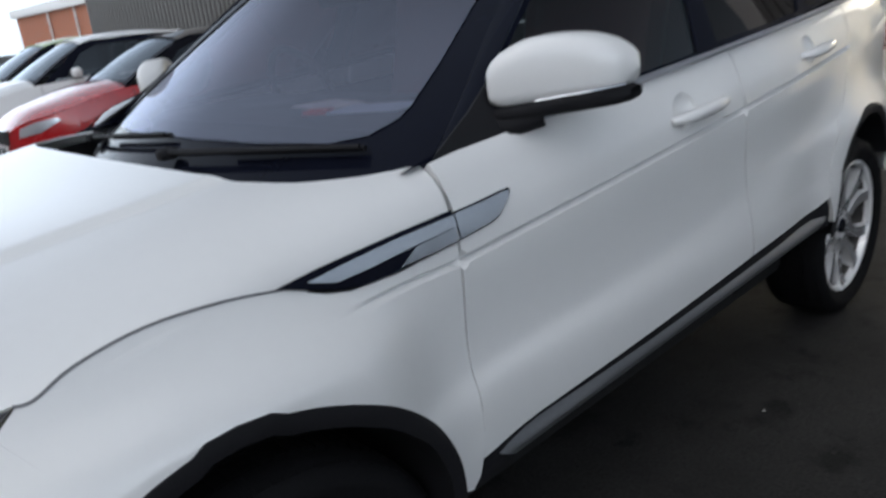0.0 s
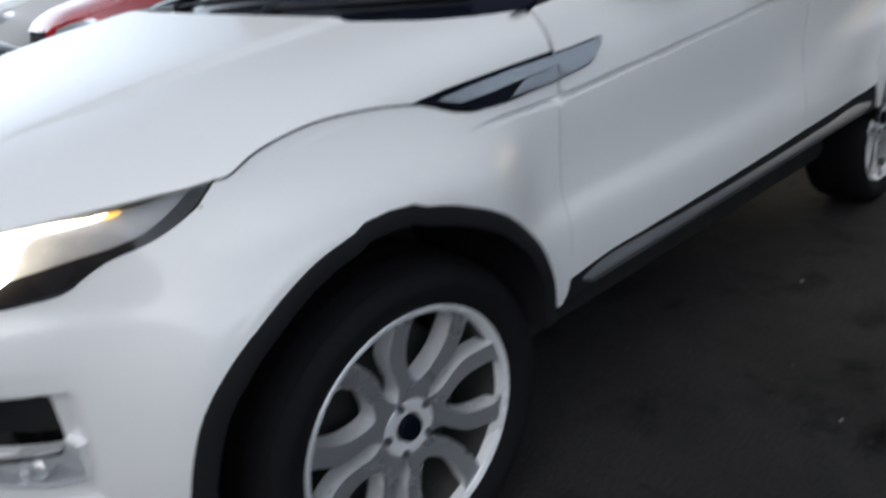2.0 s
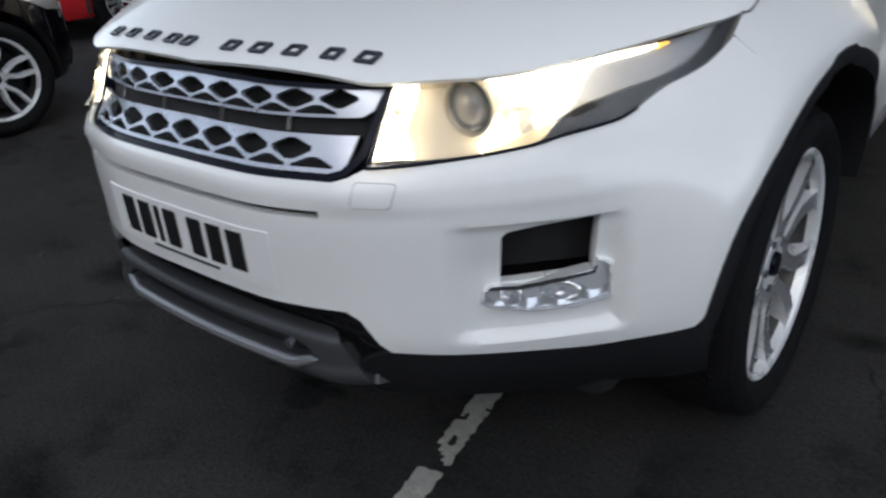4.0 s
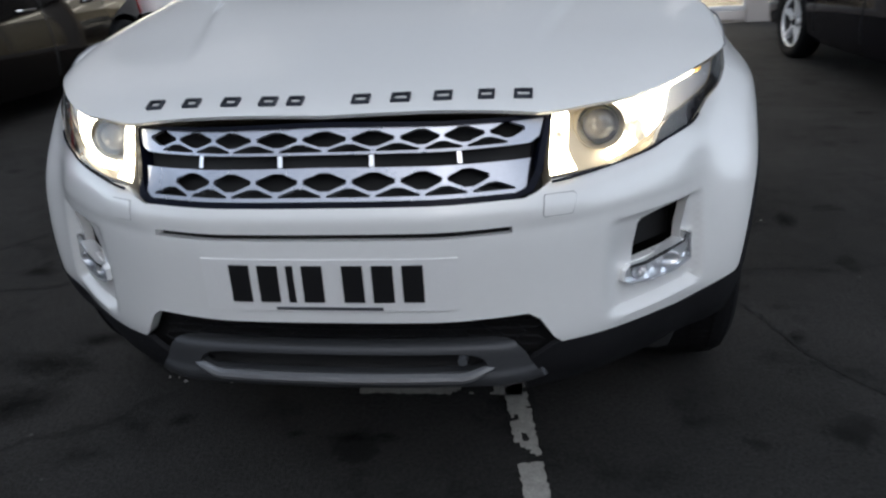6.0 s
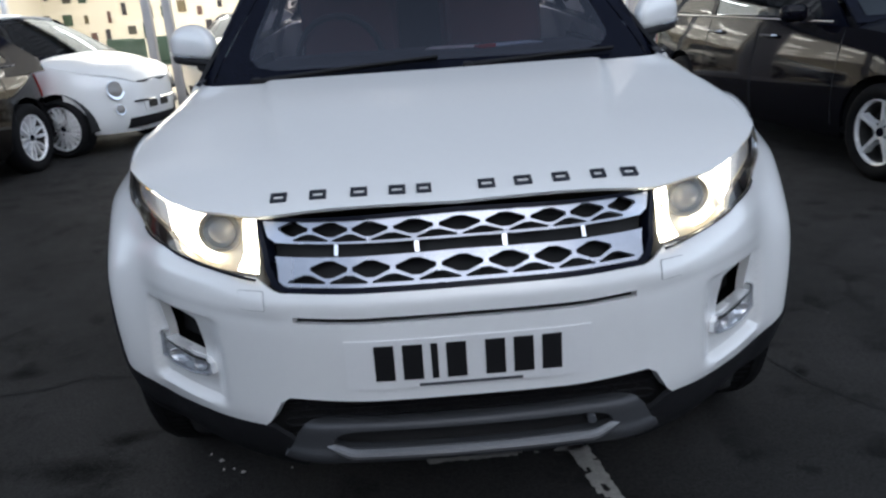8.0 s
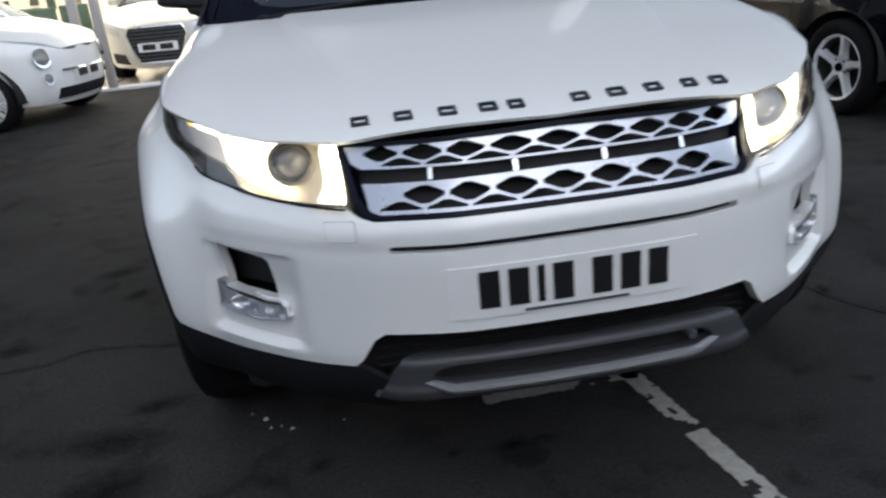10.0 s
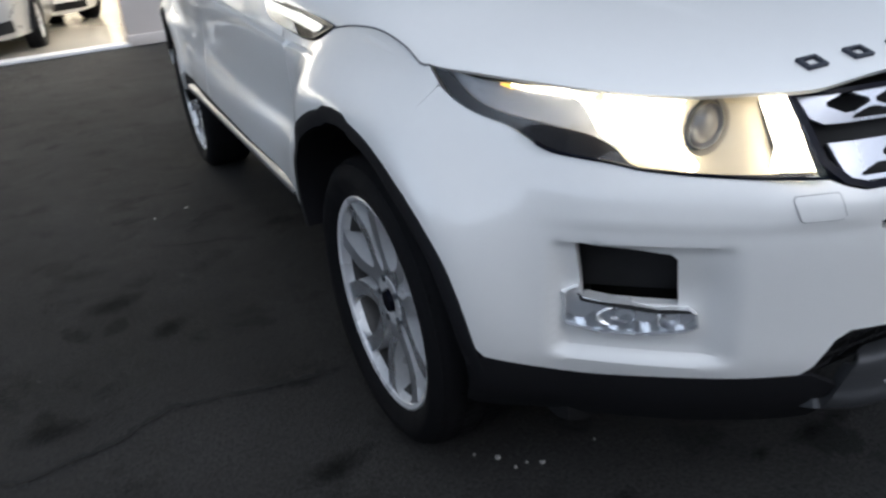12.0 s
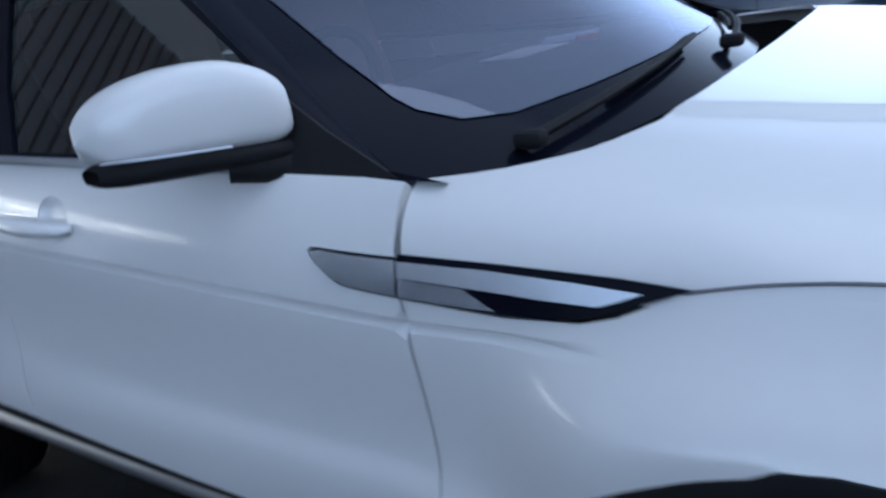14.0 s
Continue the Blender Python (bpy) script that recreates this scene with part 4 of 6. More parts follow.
# wheels
def wheel(name, style, tyre_r, rim_r, width, parent, m, mat=ALLOY):
    w = new(name)
    w.parent, w.matrix_local = parent, m
    n = 56
    hw = width / 2
    prof = [(rim_r - .012, hw * .80), (rim_r + .006, hw * .92), (rim_r + .03, hw * 1.0), (tyre_r - .035, hw * 1.02), (tyre_r - .012, hw * .88), (tyre_r, hw * .70), (tyre_r, -hw * .70), (tyre_r - .012, -hw * .88), (tyre_r - .04, -hw), (rim_r, -hw * .85)]
    V, F, k = [], [], len(prof)
    for i in range(n):
        a = 2 * math.pi * i / n
        V += [(o, r * math.cos(a), r * math.sin(a)) for r, o in prof]
    for i in range(n):
        for j in range(k - 1):
            F.append((i * k + j, ((i + 1) % n) * k + j, ((i + 1) % n) * k + j + 1, i * k + j + 1))
    link_mesh("tyre", V, F, RUBBER, w, sharp=50)
    if style[1] > .04:
        # shoulder blocks of the tread
        V, F = [], []
        for i in range(84):
            for x0, x1, lag in ((.50, .88, 0), (.06, .44, .5), (-.38, .0, 0)):
                a, k0 = 2 * math.pi * (i + lag) / 84, len(V)
                for x_, r in ((x0, tyre_r + .0035), (x1, tyre_r + (.0035 if x1 < .6 else -.010)), (x1, tyre_r - .02), (x0, tyre_r - .02)):
                    V += [(hw * x_, r * math.cos(a + d), r * math.sin(a + d)) for d in (0, .058)]
                F += [(k0, k0 + 2, k0 + 3, k0 + 1), (k0 + 2, k0 + 4, k0 + 5, k0 + 3), (k0, k0 + 6, k0 + 4, k0 + 2), (k0 + 1, k0 + 3, k0 + 5, k0 + 7), (k0, k0 + 1, k0 + 7, k0 + 6)]
        link_mesh("tread", V, F, RUBBER, w, flat=True)
    V, F = [], []
    rimp = [(rim_r - .002, hw * .80), (rim_r - .010, hw * .86), (rim_r - .020, hw * .82), (rim_r - .026, hw * .62)]
    k = len(rimp)
    for i in range(n):
        a = 2 * math.pi * i / n
        V += [(o, r * math.cos(a), r * math.sin(a)) for r, o in rimp]
    for i in range(n):
        for j in range(k - 1):
            F.append((i * k + j, ((i + 1) % n) * k + j, ((i + 1) % n) * k + j + 1, i * k + j + 1))
    rim = link_mesh("rim", V, F, mat, w)
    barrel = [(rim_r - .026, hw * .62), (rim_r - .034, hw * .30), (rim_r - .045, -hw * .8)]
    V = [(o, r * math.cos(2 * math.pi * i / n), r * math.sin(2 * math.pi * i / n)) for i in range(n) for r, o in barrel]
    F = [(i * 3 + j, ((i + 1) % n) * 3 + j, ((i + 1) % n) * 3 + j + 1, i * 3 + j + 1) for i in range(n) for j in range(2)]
    link_mesh("barrel", V, F, BARREL, rim, "grey wheel barrel, darkened to paint in the shade behind the spokes")
    # disc in the cavity colour, so the spoke openings look deep in shade
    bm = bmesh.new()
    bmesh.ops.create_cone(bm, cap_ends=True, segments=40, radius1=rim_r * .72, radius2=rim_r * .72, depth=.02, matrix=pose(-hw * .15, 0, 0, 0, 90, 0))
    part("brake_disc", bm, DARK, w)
    spokes, pair, hub = style
    forked = pair > .04
    section = ((-1.25, -.045), (-.62, 0), (.62, 0), (1.25, -.045))
    ns = len(section)
    if forked:
        # five arms, each split into a fork round an oval opening
        R = rim_r

        def face(a, b):
            r = min(1.0, math.hypot(a, b) / R)
            return (hw * (.57 + .24 * r * r), a, b)
        edge = [(.20, .150), (.27, .150), (.33, .165), (.40, .215), (.48, .275), (.57, .325), (.68, .345), (.80, .355), (.91, .380), (.952, .42)]
        cap = [(.972 * math.cos(radians(k)), .972 * math.sin(radians(k))) for k in (18, 9, 0, -9, -18)]
        rimward = flow(edge, 3) + cap + flow([(a, -b) for a, b in edge[::-1]], 3)
        eye = flow([(.365, 0), (.39, .045), (.46, .105), (.55, .158), (.64, .185), (.74, .198), (.83, .198), (.895, .155), (.918, .07), (.922, 0), (.918, -.07), (.895, -.155), (.83, -.198), (.74, -.198), (.64, -.185), (.55, -.158), (.46, -.105), (.39, -.045), (.365, 0)], 2)[:-1]
        for i in range(spokes):
            ca, sa = math.cos(2 * math.pi * i / spokes), math.sin(2 * math.pi * i / spokes)
            turn = lambda P, k: [(R * k * (a * ca - b * sa), R * k * (a * sa + b * ca)) for a, b in P]
            sp = panel("spoke", turn(rimward[::-1], 1), face, .02, FACEMETAL, rim, holes=[turn(eye, 1)], thick=.045, sharp=25)
            # machined faces, painted pockets
            sp.data.materials.append(mat)
            for q in sp.data.polygons:
                q.material_index = 0 if abs(q.normal.x) > .6 else 1
    for i in range(0 if forked else spokes):
        a0 = 2 * math.pi * i / spokes
        for sgn in ((-1, 1) if pair else (0,)):
            V, F = [], []
            st = 20

            def arm(t):
                r = .050 + (rim_r - .064) * t
                if not pair:
                    return Vector((0, r * math.cos(a0), r * math.sin(a0)))
                off = .010 + pair * (smooth(.050, .150, r) * .76 + .24 * t)
                ang = a0 + sgn * min(math.pi / spokes * .97, math.asin(min(.9, off / r)))
                return Vector((0, r * math.cos(ang), r * math.sin(ang)))
            for q in range(st + 1):
                t = q / st
                half_w = .013 if pair else hub * (1 - .35 * math.sin(t * math.pi))
                g = (arm(min(1, t + .02)) - arm(max(0, t - .02))).normalized()
                dn = Vector((0, -g.z, g.y))
                c = arm(t) + Vector((hw * (.62 + .16 * t), 0, 0))
                for e, dep in section:
                    V.append(c + dn * e * half_w + Vector((dep, 0, 0)))
            for q in range(st):
                for j in range(ns - 1):
                    F.append((q * ns + j, (q + 1) * ns + j, (q + 1) * ns + j + 1, q * ns + j + 1))
            link_mesh("spoke", V, F, mat, rim, sharp=25)
    V, F = [], []
    hp = [(.064, hw * .40), (.061, hw * .595), (.036, hw * .605), (.031, hw * .58), (.030, hw * .55)]
    k = len(hp)
    for i in range(32):
        a = 2 * math.pi * i / 32
        V += [(o, r * math.cos(a), r * math.sin(a)) for r, o in hp]
    for i in range(32):
        for j in range(k - 1):
            F.append((i * k + j, ((i + 1) % 32) * k + j, ((i + 1) % 32) * k + j + 1, i * k + j + 1))
    link_mesh("hub", V, F, mat, rim)
    bm = bmesh.new()
    bmesh.ops.create_cone(bm, cap_ends=True, segments=24, radius1=.030, radius2=.027, depth=.012, matrix=pose(hw * .62, 0, 0, 0, 90, 0))
    part("centre_cap", bm, GLOSSBLACK, rim)
    for i in range(5):
        a = 2 * math.pi * (i + .5) / 5
        V, F = tube([(hw * .5, .056 * math.cos(a), .056 * math.sin(a)), (hw * .635, .056 * math.cos(a), .056 * math.sin(a))], .009, 8)
        link_mesh("wheel_bolt", V, F, GREYTRIM, rim)
    return w


STEER = 0.0
for f in (1, -1):
    for yc, st in ((FRONT_AXLE, STEER), (REAR_AXLE, 0)):
        m = pose(f * (.815 if yc < 2 else .775), yc, AXLE_Z, 0, 0, (0 if f > 0 else 180) + st) @ pose(0, 0, 0, -1, 0, 0)
        wheel("wheel", (5, .042, 0), TYRE_R, .271, .235, suv, m)

# underside
boxed("underbody", (0, 2.2, .32), (1.5, 3.7, .16), DARK, suv, bevel=.05)
boxed("engine_bay", (0, .75, .62), (1.2, .9, .5), DARK, suv, bevel=.05)

# wipers
def wiper(x0, x1, t0, t1):
    w = None
    P = []
    for q in range(13):
        k = q / 12
        x, t = x0 + (x1 - x0) * k, t0 + (t1 - t0) * k
        p = Vector(screen(x, t))
        P.append(p + Vector((0, -.012, .022)))
    V, F = tube(P, lambda t: .006 + .004 * (1 - t), 6)
    w = link_mesh("wiper", V, F, PLASTIC, suv, "black windscreen wiper")
    V, F = tube([Vector(screen(x1 + (x0 - x1) * .62 * k, t1 + (t0 - t1) * .62 * k + .012)) + Vector((0, -.006, .011)) for k in [q / 10 for q in range(11)]], .007, 6)
    link_mesh("wiper_blade", V, F, PLASTIC, w)
    boxed("wiper_pivot", Vector(screen(x0, t0)) + Vector((0, -.01, .02)), (.035, .05, .028), PLASTIC, w, bevel=.010)


wiper(.12, .66, -.01, .055)
wiper(-.62, .02, -.01, .06)

# cabin
boxed("dashboard", (0, 1.72, 1.02), (1.36, .5, .22), CABIN, suv, bevel=.06)
boxed("cabin_floor", (0, 2.7, .62), (1.44, 2.6, .06), CABIN, suv, bevel=.02)
boxed("cabin_back", (0, 3.95, 1.0), (1.3, .06, .7), CABIN, suv, bevel=.02)


def seat(x, y):
    bm = bmesh.new()
    box(bm, (x, y, .82), (.50, .52, .18), .06, 3)
    s = part("seat", bm, LEATHER, suv, "dark red leather seat")
    boxed("seat_back", (0, 0, 0), (.48, .14, .62), LEATHER, s, bevel=.06, m=pose(x, y + .33, 1.16, -14))
    boxed("headrest", (0, 0, 0), (.27, .09, .17), LEATHER, s, bevel=.035, m=pose(x, y + .44, 1.53 - .02, -10))


for x in (-.37, .37):
    seat(x, 2.25)
    seat(x, 3.1)
sw = [(-.37 + .18 * math.cos(a), 1.93 + .18 * math.sin(a) * -.35, 1.10 + .18 * math.sin(a)) for a in [radians(15 * k) for k in range(24)]]
V, F = tube(sw, .014, 8, True)
link_mesh("steering_wheel", V, F, CABIN, suv, "dark steering wheel")
boxed("rear_view_mirror", (0, 1.86, 1.42), (.22, .03, .06), CABIN, suv, bevel=.012)

PAPER = material("pale blue paper", (0.45, 0.55, 0.66), 0.7)
REDTAG = material("red card", (0.5, 0.03, 0.03), 0.6)
tagged(boxed("paper_sheet", (0, 0, 0), (.21, .15, .004), PAPER, bevel=.001, m=pose(.33, 1.66, 1.1335, 0, 0, 20)), "pale blue paper sheet lying on the dashboard", "paper")
tagged(boxed("paper_sheet", (0, 0, 0), (.20, .14, .004), PLATE, bevel=.001, m=pose(.10, 1.68, 1.1335, 0, 0, -12)), "white paper sheet lying on the dashboard", "paper")
tagged(boxed("red_card", (0, 0, 0), (.07, .05, .012), REDTAG, bevel=.002, m=pose(.22, 1.56, 1.137, 0, 0, 30)), "small red card lying on the dashboard", "card")

# ---- the yard ----
def tarmac():
    m = bpy.data.materials.new("dark tarmac")
    m.use_nodes = True
    n, lk = m.node_tree.nodes, m.node_tree.links
    b = n["Principled BSDF"]
    tc = n.new("ShaderNodeTexCoord")

    def noise_at(scale, detail=4.0, rough=0.6):
        k = n.new("ShaderNodeTexNoise")
        k.inputs["Scale"].default_value, k.inputs["Detail"].default_value, k.inputs["Roughness"].default_value = scale, detail, rough
        lk.new(tc.outputs["Object"], k.inputs["Vector"])
        return k

    def ramp(src, *stops):
        r = n.new("ShaderNodeValToRGB")
        while len(r.color_ramp.elements) < len(stops):
            r.color_ramp.elements.new(0.5)
        for e, (p, c) in zip(r.color_ramp.elements, stops):
            e.position, e.color = p, (c, c, c, 1)
        lk.new(src, r.inputs[0])
        return r
    patch = ramp(noise_at(0.8, 10, 0.72).outputs["Fac"], (0.3, 0.45), (0.7, 1.55))
    stain = ramp(noise_at(3.4, 9, 0.68).outputs["Fac"], (0.36, 0.42), (0.46, 1.0))
    grit = ramp(noise_at(95, 4, 0.75).outputs["Fac"], (0.30, 0.35), (0.70, 1.75))
    # cracks, gum and oil spots, pale litter specks
    bent = n.new("ShaderNodeMixRGB")
    bent.inputs[0].default_value = 0.30
    lk.new(tc.outputs["Object"], bent.inputs[1])
    lk.new(noise_at(2.2, 5, 0.65).outputs["Color"], bent.inputs[2])

    def cells(scale, feature, src):
        k = n.new("ShaderNodeTexVoronoi")
        k.feature = feature
        k.inputs["Scale"].default_value = scale
        lk.new(src, k.inputs["Vector"])
        return k
    crack = ramp(cells(0.75, "DISTANCE_TO_EDGE", bent.outputs[0]).outputs["Distance"], (0.003, 0.45), (0.012, 1.0))
    spot = ramp(cells(4.2, "F1", bent.outputs[0]).outputs["Distance"], (0.13, 0.35), (0.20, 1.0))
    speck = ramp(cells(9.0, "F1", tc.outputs["Object"]).outputs["Distance"], (0.045, 3.2), (0.065, 1.0))
    m1, m2, m3 = n.new("ShaderNodeVectorMath"), n.new("ShaderNodeVectorMath"), n.new("ShaderNodeVectorMath")
    m4, m5, m6 = n.new("ShaderNodeVectorMath"), n.new("ShaderNodeVectorMath"), n.new("ShaderNodeVectorMath")
    few = ramp(noise_at(1.1, 2).outputs["Fac"], (0.50, 0.0), (0.56, 1.0))
    few_cracks = ramp(noise_at(0.5, 2).outputs["Fac"], (0.50, 0.0), (0.58, 1.0))
    few_spots = ramp(noise_at(0.9, 3).outputs["Fac"], (0.46, 1.0), (0.54, 0.0))
    for q, src, keep in ((m4, crack, few_cracks), (m5, spot, few_spots), (m6, speck, few)):
        if keep:
            mk = n.new("ShaderNodeMixRGB")
            lk.new(keep.outputs[0], mk.inputs[0])
            mk.inputs[1].default_value = (1, 1, 1, 1)
            lk.new(src.outputs[0], mk.inputs[2])
            src = mk
        lk.new(src.outputs[0], q.inputs[1])
    lk.new(m3.outputs[0], m4.inputs[0])
    lk.new(m4.outputs[0], m5.inputs[0])
    lk.new(m5.outputs[0], m6.inputs[0])
    for q in (m1, m2, m3, m4, m5, m6):
        q.operation = "MULTIPLY"
    m1.inputs[0].default_value = (0.0250, 0.0242, 0.0236)
    lk.new(patch.outputs[0], m1.inputs[1])
    lk.new(m1.outputs[0], m2.inputs[0])
    lk.new(stain.outputs[0], m2.inputs[1])
    lk.new(m2.outputs[0], m3.inputs[0])
    lk.new(grit.outputs[0], m3.inputs[1])
    lk.new(m6.outputs[0], b.inputs["Base Color"])
    b.inputs["Roughness"].default_value = 0.80
    b.inputs["Specular IOR Level"].default_value = 0.20
    bp = n.new("ShaderNodeBump")
    bp.inputs["Strength"].default_value, bp.inputs["Distance"].default_value = 0.6, 0.006
    lk.new(grit.outputs[0], bp.inputs["Height"])
    lk.new(bp.outputs[0], b.inputs["Normal"])
    return m


TARMAC = tarmac()
LINEPAINT = material("worn white line paint", (0.29, 0.28, 0.26), 0.75, vary=0.35, scale=40, fine=200)
RENDER = material("pale wall render", (0.50, 0.455, 0.425), 0.75, vary=0.05, scale=1.5)
CLADDING = material("grey corrugated steel", (0.090, 0.083, 0.078), 0.42, metal=0.3, vary=0.12, scale=0.8)
BEIGE = material("beige flat cladding", (0.30, 0.28, 0.262), 0.6, vary=0.06, scale=0.5)
BRICK = material("orange red brick", (0.30, 0.11, 0.06), 0.85, vary=0.2, scale=3, fine=60, per_object=0.2)
MORTAR = material("mortar", (0.32, 0.28, 0.25), 0.9)
DARKSTEEL = material("dark painted steel", (0.02, 0.022, 0.028), 0.5)
WHITEFRAME = material("white window frame", (0.62, 0.62, 0.62), 0.45, vary=0.04)
FLOORTILE = material("pale showroom floor", (0.55, 0.50, 0.43), 0.16, vary=0.06, scale=1.0, coat=0.3)
INWALL = material("cream showroom wall", (0.66, 0.63, 0.56), 0.7, vary=0.05)
TUBE = material("light tube", (1, 1, 1), 0.5, emit=(1.0, 0.93, 0.78), glow=26.0)
SHOPGLASS = glass("showroom glass", (0.90, 0.91, 0.90), 1.45)

bm = bmesh.new()
bmesh.ops.create_grid(bm, x_segments=4, y_segments=4, size=500)
tagged(part("ground", bm, TARMAC), "dark worn tarmac yard with oil stains", "ground", kind="structure")


def setting(name, c, size, mat, label, category, bevel=0.0, m=None):
    return tagged(boxed(name, c, size, mat, None, bevel=bevel, m=m), label, category, kind="structure")


# painted bay lines, broken by wear
def worn_line(x0, y0, x1, y1, width, seed, keep=0.82):
    rnd = random.Random(seed)
    bm = bmesh.new()
    d = Vector((x1 - x0, y1 - y0, 0))
    L = d.length
    d.normalize()
    nrm = Vector((-d.y, d.x, 0))
    n, k = int(L / .012), max(3, int(width / .012))
    val = lambda a, b: noise.noise(Vector((a * 7 + seed * 3.1, b * 9, seed))) + .55 * noise.noise(Vector((a * 23, b * 25 + seed, 4)))
    vs = {}

    def v(i, j):
        if (i, j) not in vs:
            p = Vector((x0, y0, .004)) + d * (i * .012 + rnd.uniform(-.004, .004)) + nrm * ((j / k - .5) * width + rnd.uniform(-.004, .004))
            vs[(i, j)] = bm.verts.new(p)
        return vs[(i, j)]
    for i in range(n):
        for j in range(k):
            if val(i * .012, j * .012) < keep - .45:
                bm.faces.new((v(i, j), v(i + 1, j), v(i + 1, j + 1), v(i, j + 1)))
    bmesh.ops.recalc_face_normals(bm, faces=bm.faces)
    for f in bm.faces:
        if f.normal.z < 0:
            f.normal_flip()
    return tagged(part("bay_line", bm, LINEPAINT), "worn white painted bay line on tarmac", "line", kind="structure")


worn_line(.33, .60, .44, -.10, .062, 1, keep=.75)
worn_line(.44, -.10, .60, -1.6, .060, 5, keep=.74)
worn_line(-.12, .535, .36, .545, .06, 2, keep=.66)

# added out of view: blocks the low sky that over-lit nose and front ground
setting("wall_behind", (0, -8.2, 2.0), (44, .3, 4.0), MORTAR, "unseen plain wall added to dim the light on the nose", "wall")

def stain_material():
    """Dark oil that fades out towards a ragged edge."""
    m = material("oil stain", (0.004, 0.004, 0.004), 0.9, vary=0.2, spec=0.05)
    n, lk = m.node_tree.nodes, m.node_tree.links
    tc, ln, ns, ad, mr = n.new("ShaderNodeTexCoord"), n.new("ShaderNodeVectorMath"), n.new("ShaderNodeTexNoise"), n.new("ShaderNodeMath"), n.new("ShaderNodeMapRange")
    ln.operation, ad.operation = "LENGTH", "ADD"
    ns.inputs["Scale"].default_value, ns.inputs["Detail"].default_value = 3.5, 6
    lk.new(tc.outputs["Object"], ln.inputs[0])
    lk.new(tc.outputs["Object"], ns.inputs["Vector"])
    lk.new(ln.outputs["Value"], ad.inputs[0])
    lk.new(ns.outputs["Fac"], ad.inputs[1])
    mr.inputs["From Min"].default_value, mr.inputs["From Max"].default_value = 0.55, 1.4
    mr.inputs["To Min"].default_value, mr.inputs["To Max"].default_value = 0.5, 0.0
    lk.new(ad.outputs[0], mr.inputs["Value"])
    lk.new(mr.outputs[0], n["Principled BSDF"].inputs["Alpha"])
    return m


OIL = stain_material()
CRACK = material("crack shadow", (0.006, 0.006, 0.006), 0.9)
LITTER = material("pale paper litter", (0.30, 0.29, 0.28), 0.8)
for x, y, a, b, turn in ((-.09, .30, .085, .026, 5), (.005, .30, .045, .024, 0), (-.245, .305, .03, .02, 20), (-.60, .35, .05, .03, 30), (-1.20, .63, .20, .085, -10), (-1.10, .80, .10, .05, 10), (-1.15, .39, .17, .11, 25),
                         (-1.71, 1.35, .10, .05, 0), (-1.5, 2.05, .12, .07, 15), (-1.35, 1.75, .08, .05, 40), (1.06, 1.22, .10, .05, 10), (1.2, .87, .06, .03, 60), (1.45, 1.9, .12, .05, 80), (.75, -.45, .16, .06, 20), (-.35, -.35, .22, .09, -15), (.2, -.1, .12, .05, 40)):
    V = [(0, 0, 0)] + [(math.cos(radians(15 * k)), math.sin(radians(15 * k)), 0) for k in range(24)]
    st = tagged(link_mesh("oil_stain", V, [(0, 1 + k, 1 + (k + 1) % 24) for k in range(24)], OIL), "dark oil stain soaked into the tarmac", "stain", kind="structure")
    st.matrix_world = Matrix.Translation((x, y, .003)) @ pose(0, 0, 0, 0, 0, turn) @ Matrix.Diagonal((a * 1.25, b * 1.25, 1, 1))


def crack(pts, seed, wide=1.0):
    """A thin ragged crack along a few points."""
    rnd = random.Random(seed)
    V, F = [], []
    P = flow(pts, 10)
    for i, (x, y) in enumerate(P):
        q = P[min(i + 1, len(P) - 1)] if i + 1 < len(P) else (2 * x - P[i - 1][0], 2 * y - P[i - 1][1])
        d = Vector((q[0] - x, q[1] - y, 0)).normalized()
        o = Vector((-d.y, d.x, 0))
        w, off = rnd.uniform(.002, .007) * wide, rnd.uniform(-.008, .008)
        V += [Vector((x, y, .0035)) + o * (off - w), Vector((x, y, .0035)) + o * (off + w)]
    F = [(2 * i, 2 * i + 2, 2 * i + 3, 2 * i + 1) for i in range(len(P) - 1)]
    return tagged(link_mesh("tarmac_crack", V, F, CRACK), "thin dark crack in the worn tarmac", "crack", kind="structure")


crack([(-2.6, 1.10), (-1.95, 1.19), (-1.77, 1.18), (-1.57, 1.21), (-1.42, 1.28), (-1.18, 1.23), (-.95, 1.20)], 3, 1.8)
crack([(1.08, 1.12), (1.14, .98), (1.18, .86), (1.23, .74), (1.35, .55)], 4)
crack([(1.10, 1.36), (1.25, 1.40), (1.43, 1.39), (1.8, 1.46)], 5)
rnd = random.Random(11)
for x, y in ((-.76, .62), (-.74, .57), (-.71, .57), (-.68, .55), (-.53, .55), (-.80, .66), (.95, 2.6), (1.35, 1.9), (-1.1, 2.9), (-1.25, 2.85)):
    n = rnd.randint(5, 7)
    r = rnd.uniform(.004, .010)
    ring = [(x + r * rnd.uniform(.5, 1.2) * math.cos(2 * math.pi * k / n), y + r * rnd.uniform(.5, 1.2) * math.sin(2 * math.pi * k / n)) for k in range(n)]
    V = [(a, b, .0) for a, b in ring] + [(x + (a - x) * .7, y + (b - y) * .7, rnd.uniform(.003, .006)) for a, b in ring]
    tagged(link_mesh("litter_scrap", V, [(k, (k + 1) % n, n + (k + 1) % n, n + k) for k in range(n)] + [tuple(range(n, 2 * n))], LITTER), "small torn white paper scrap on tarmac", "litter", "paper scraps")

# facade line at y = 8.75
FY = 8.75


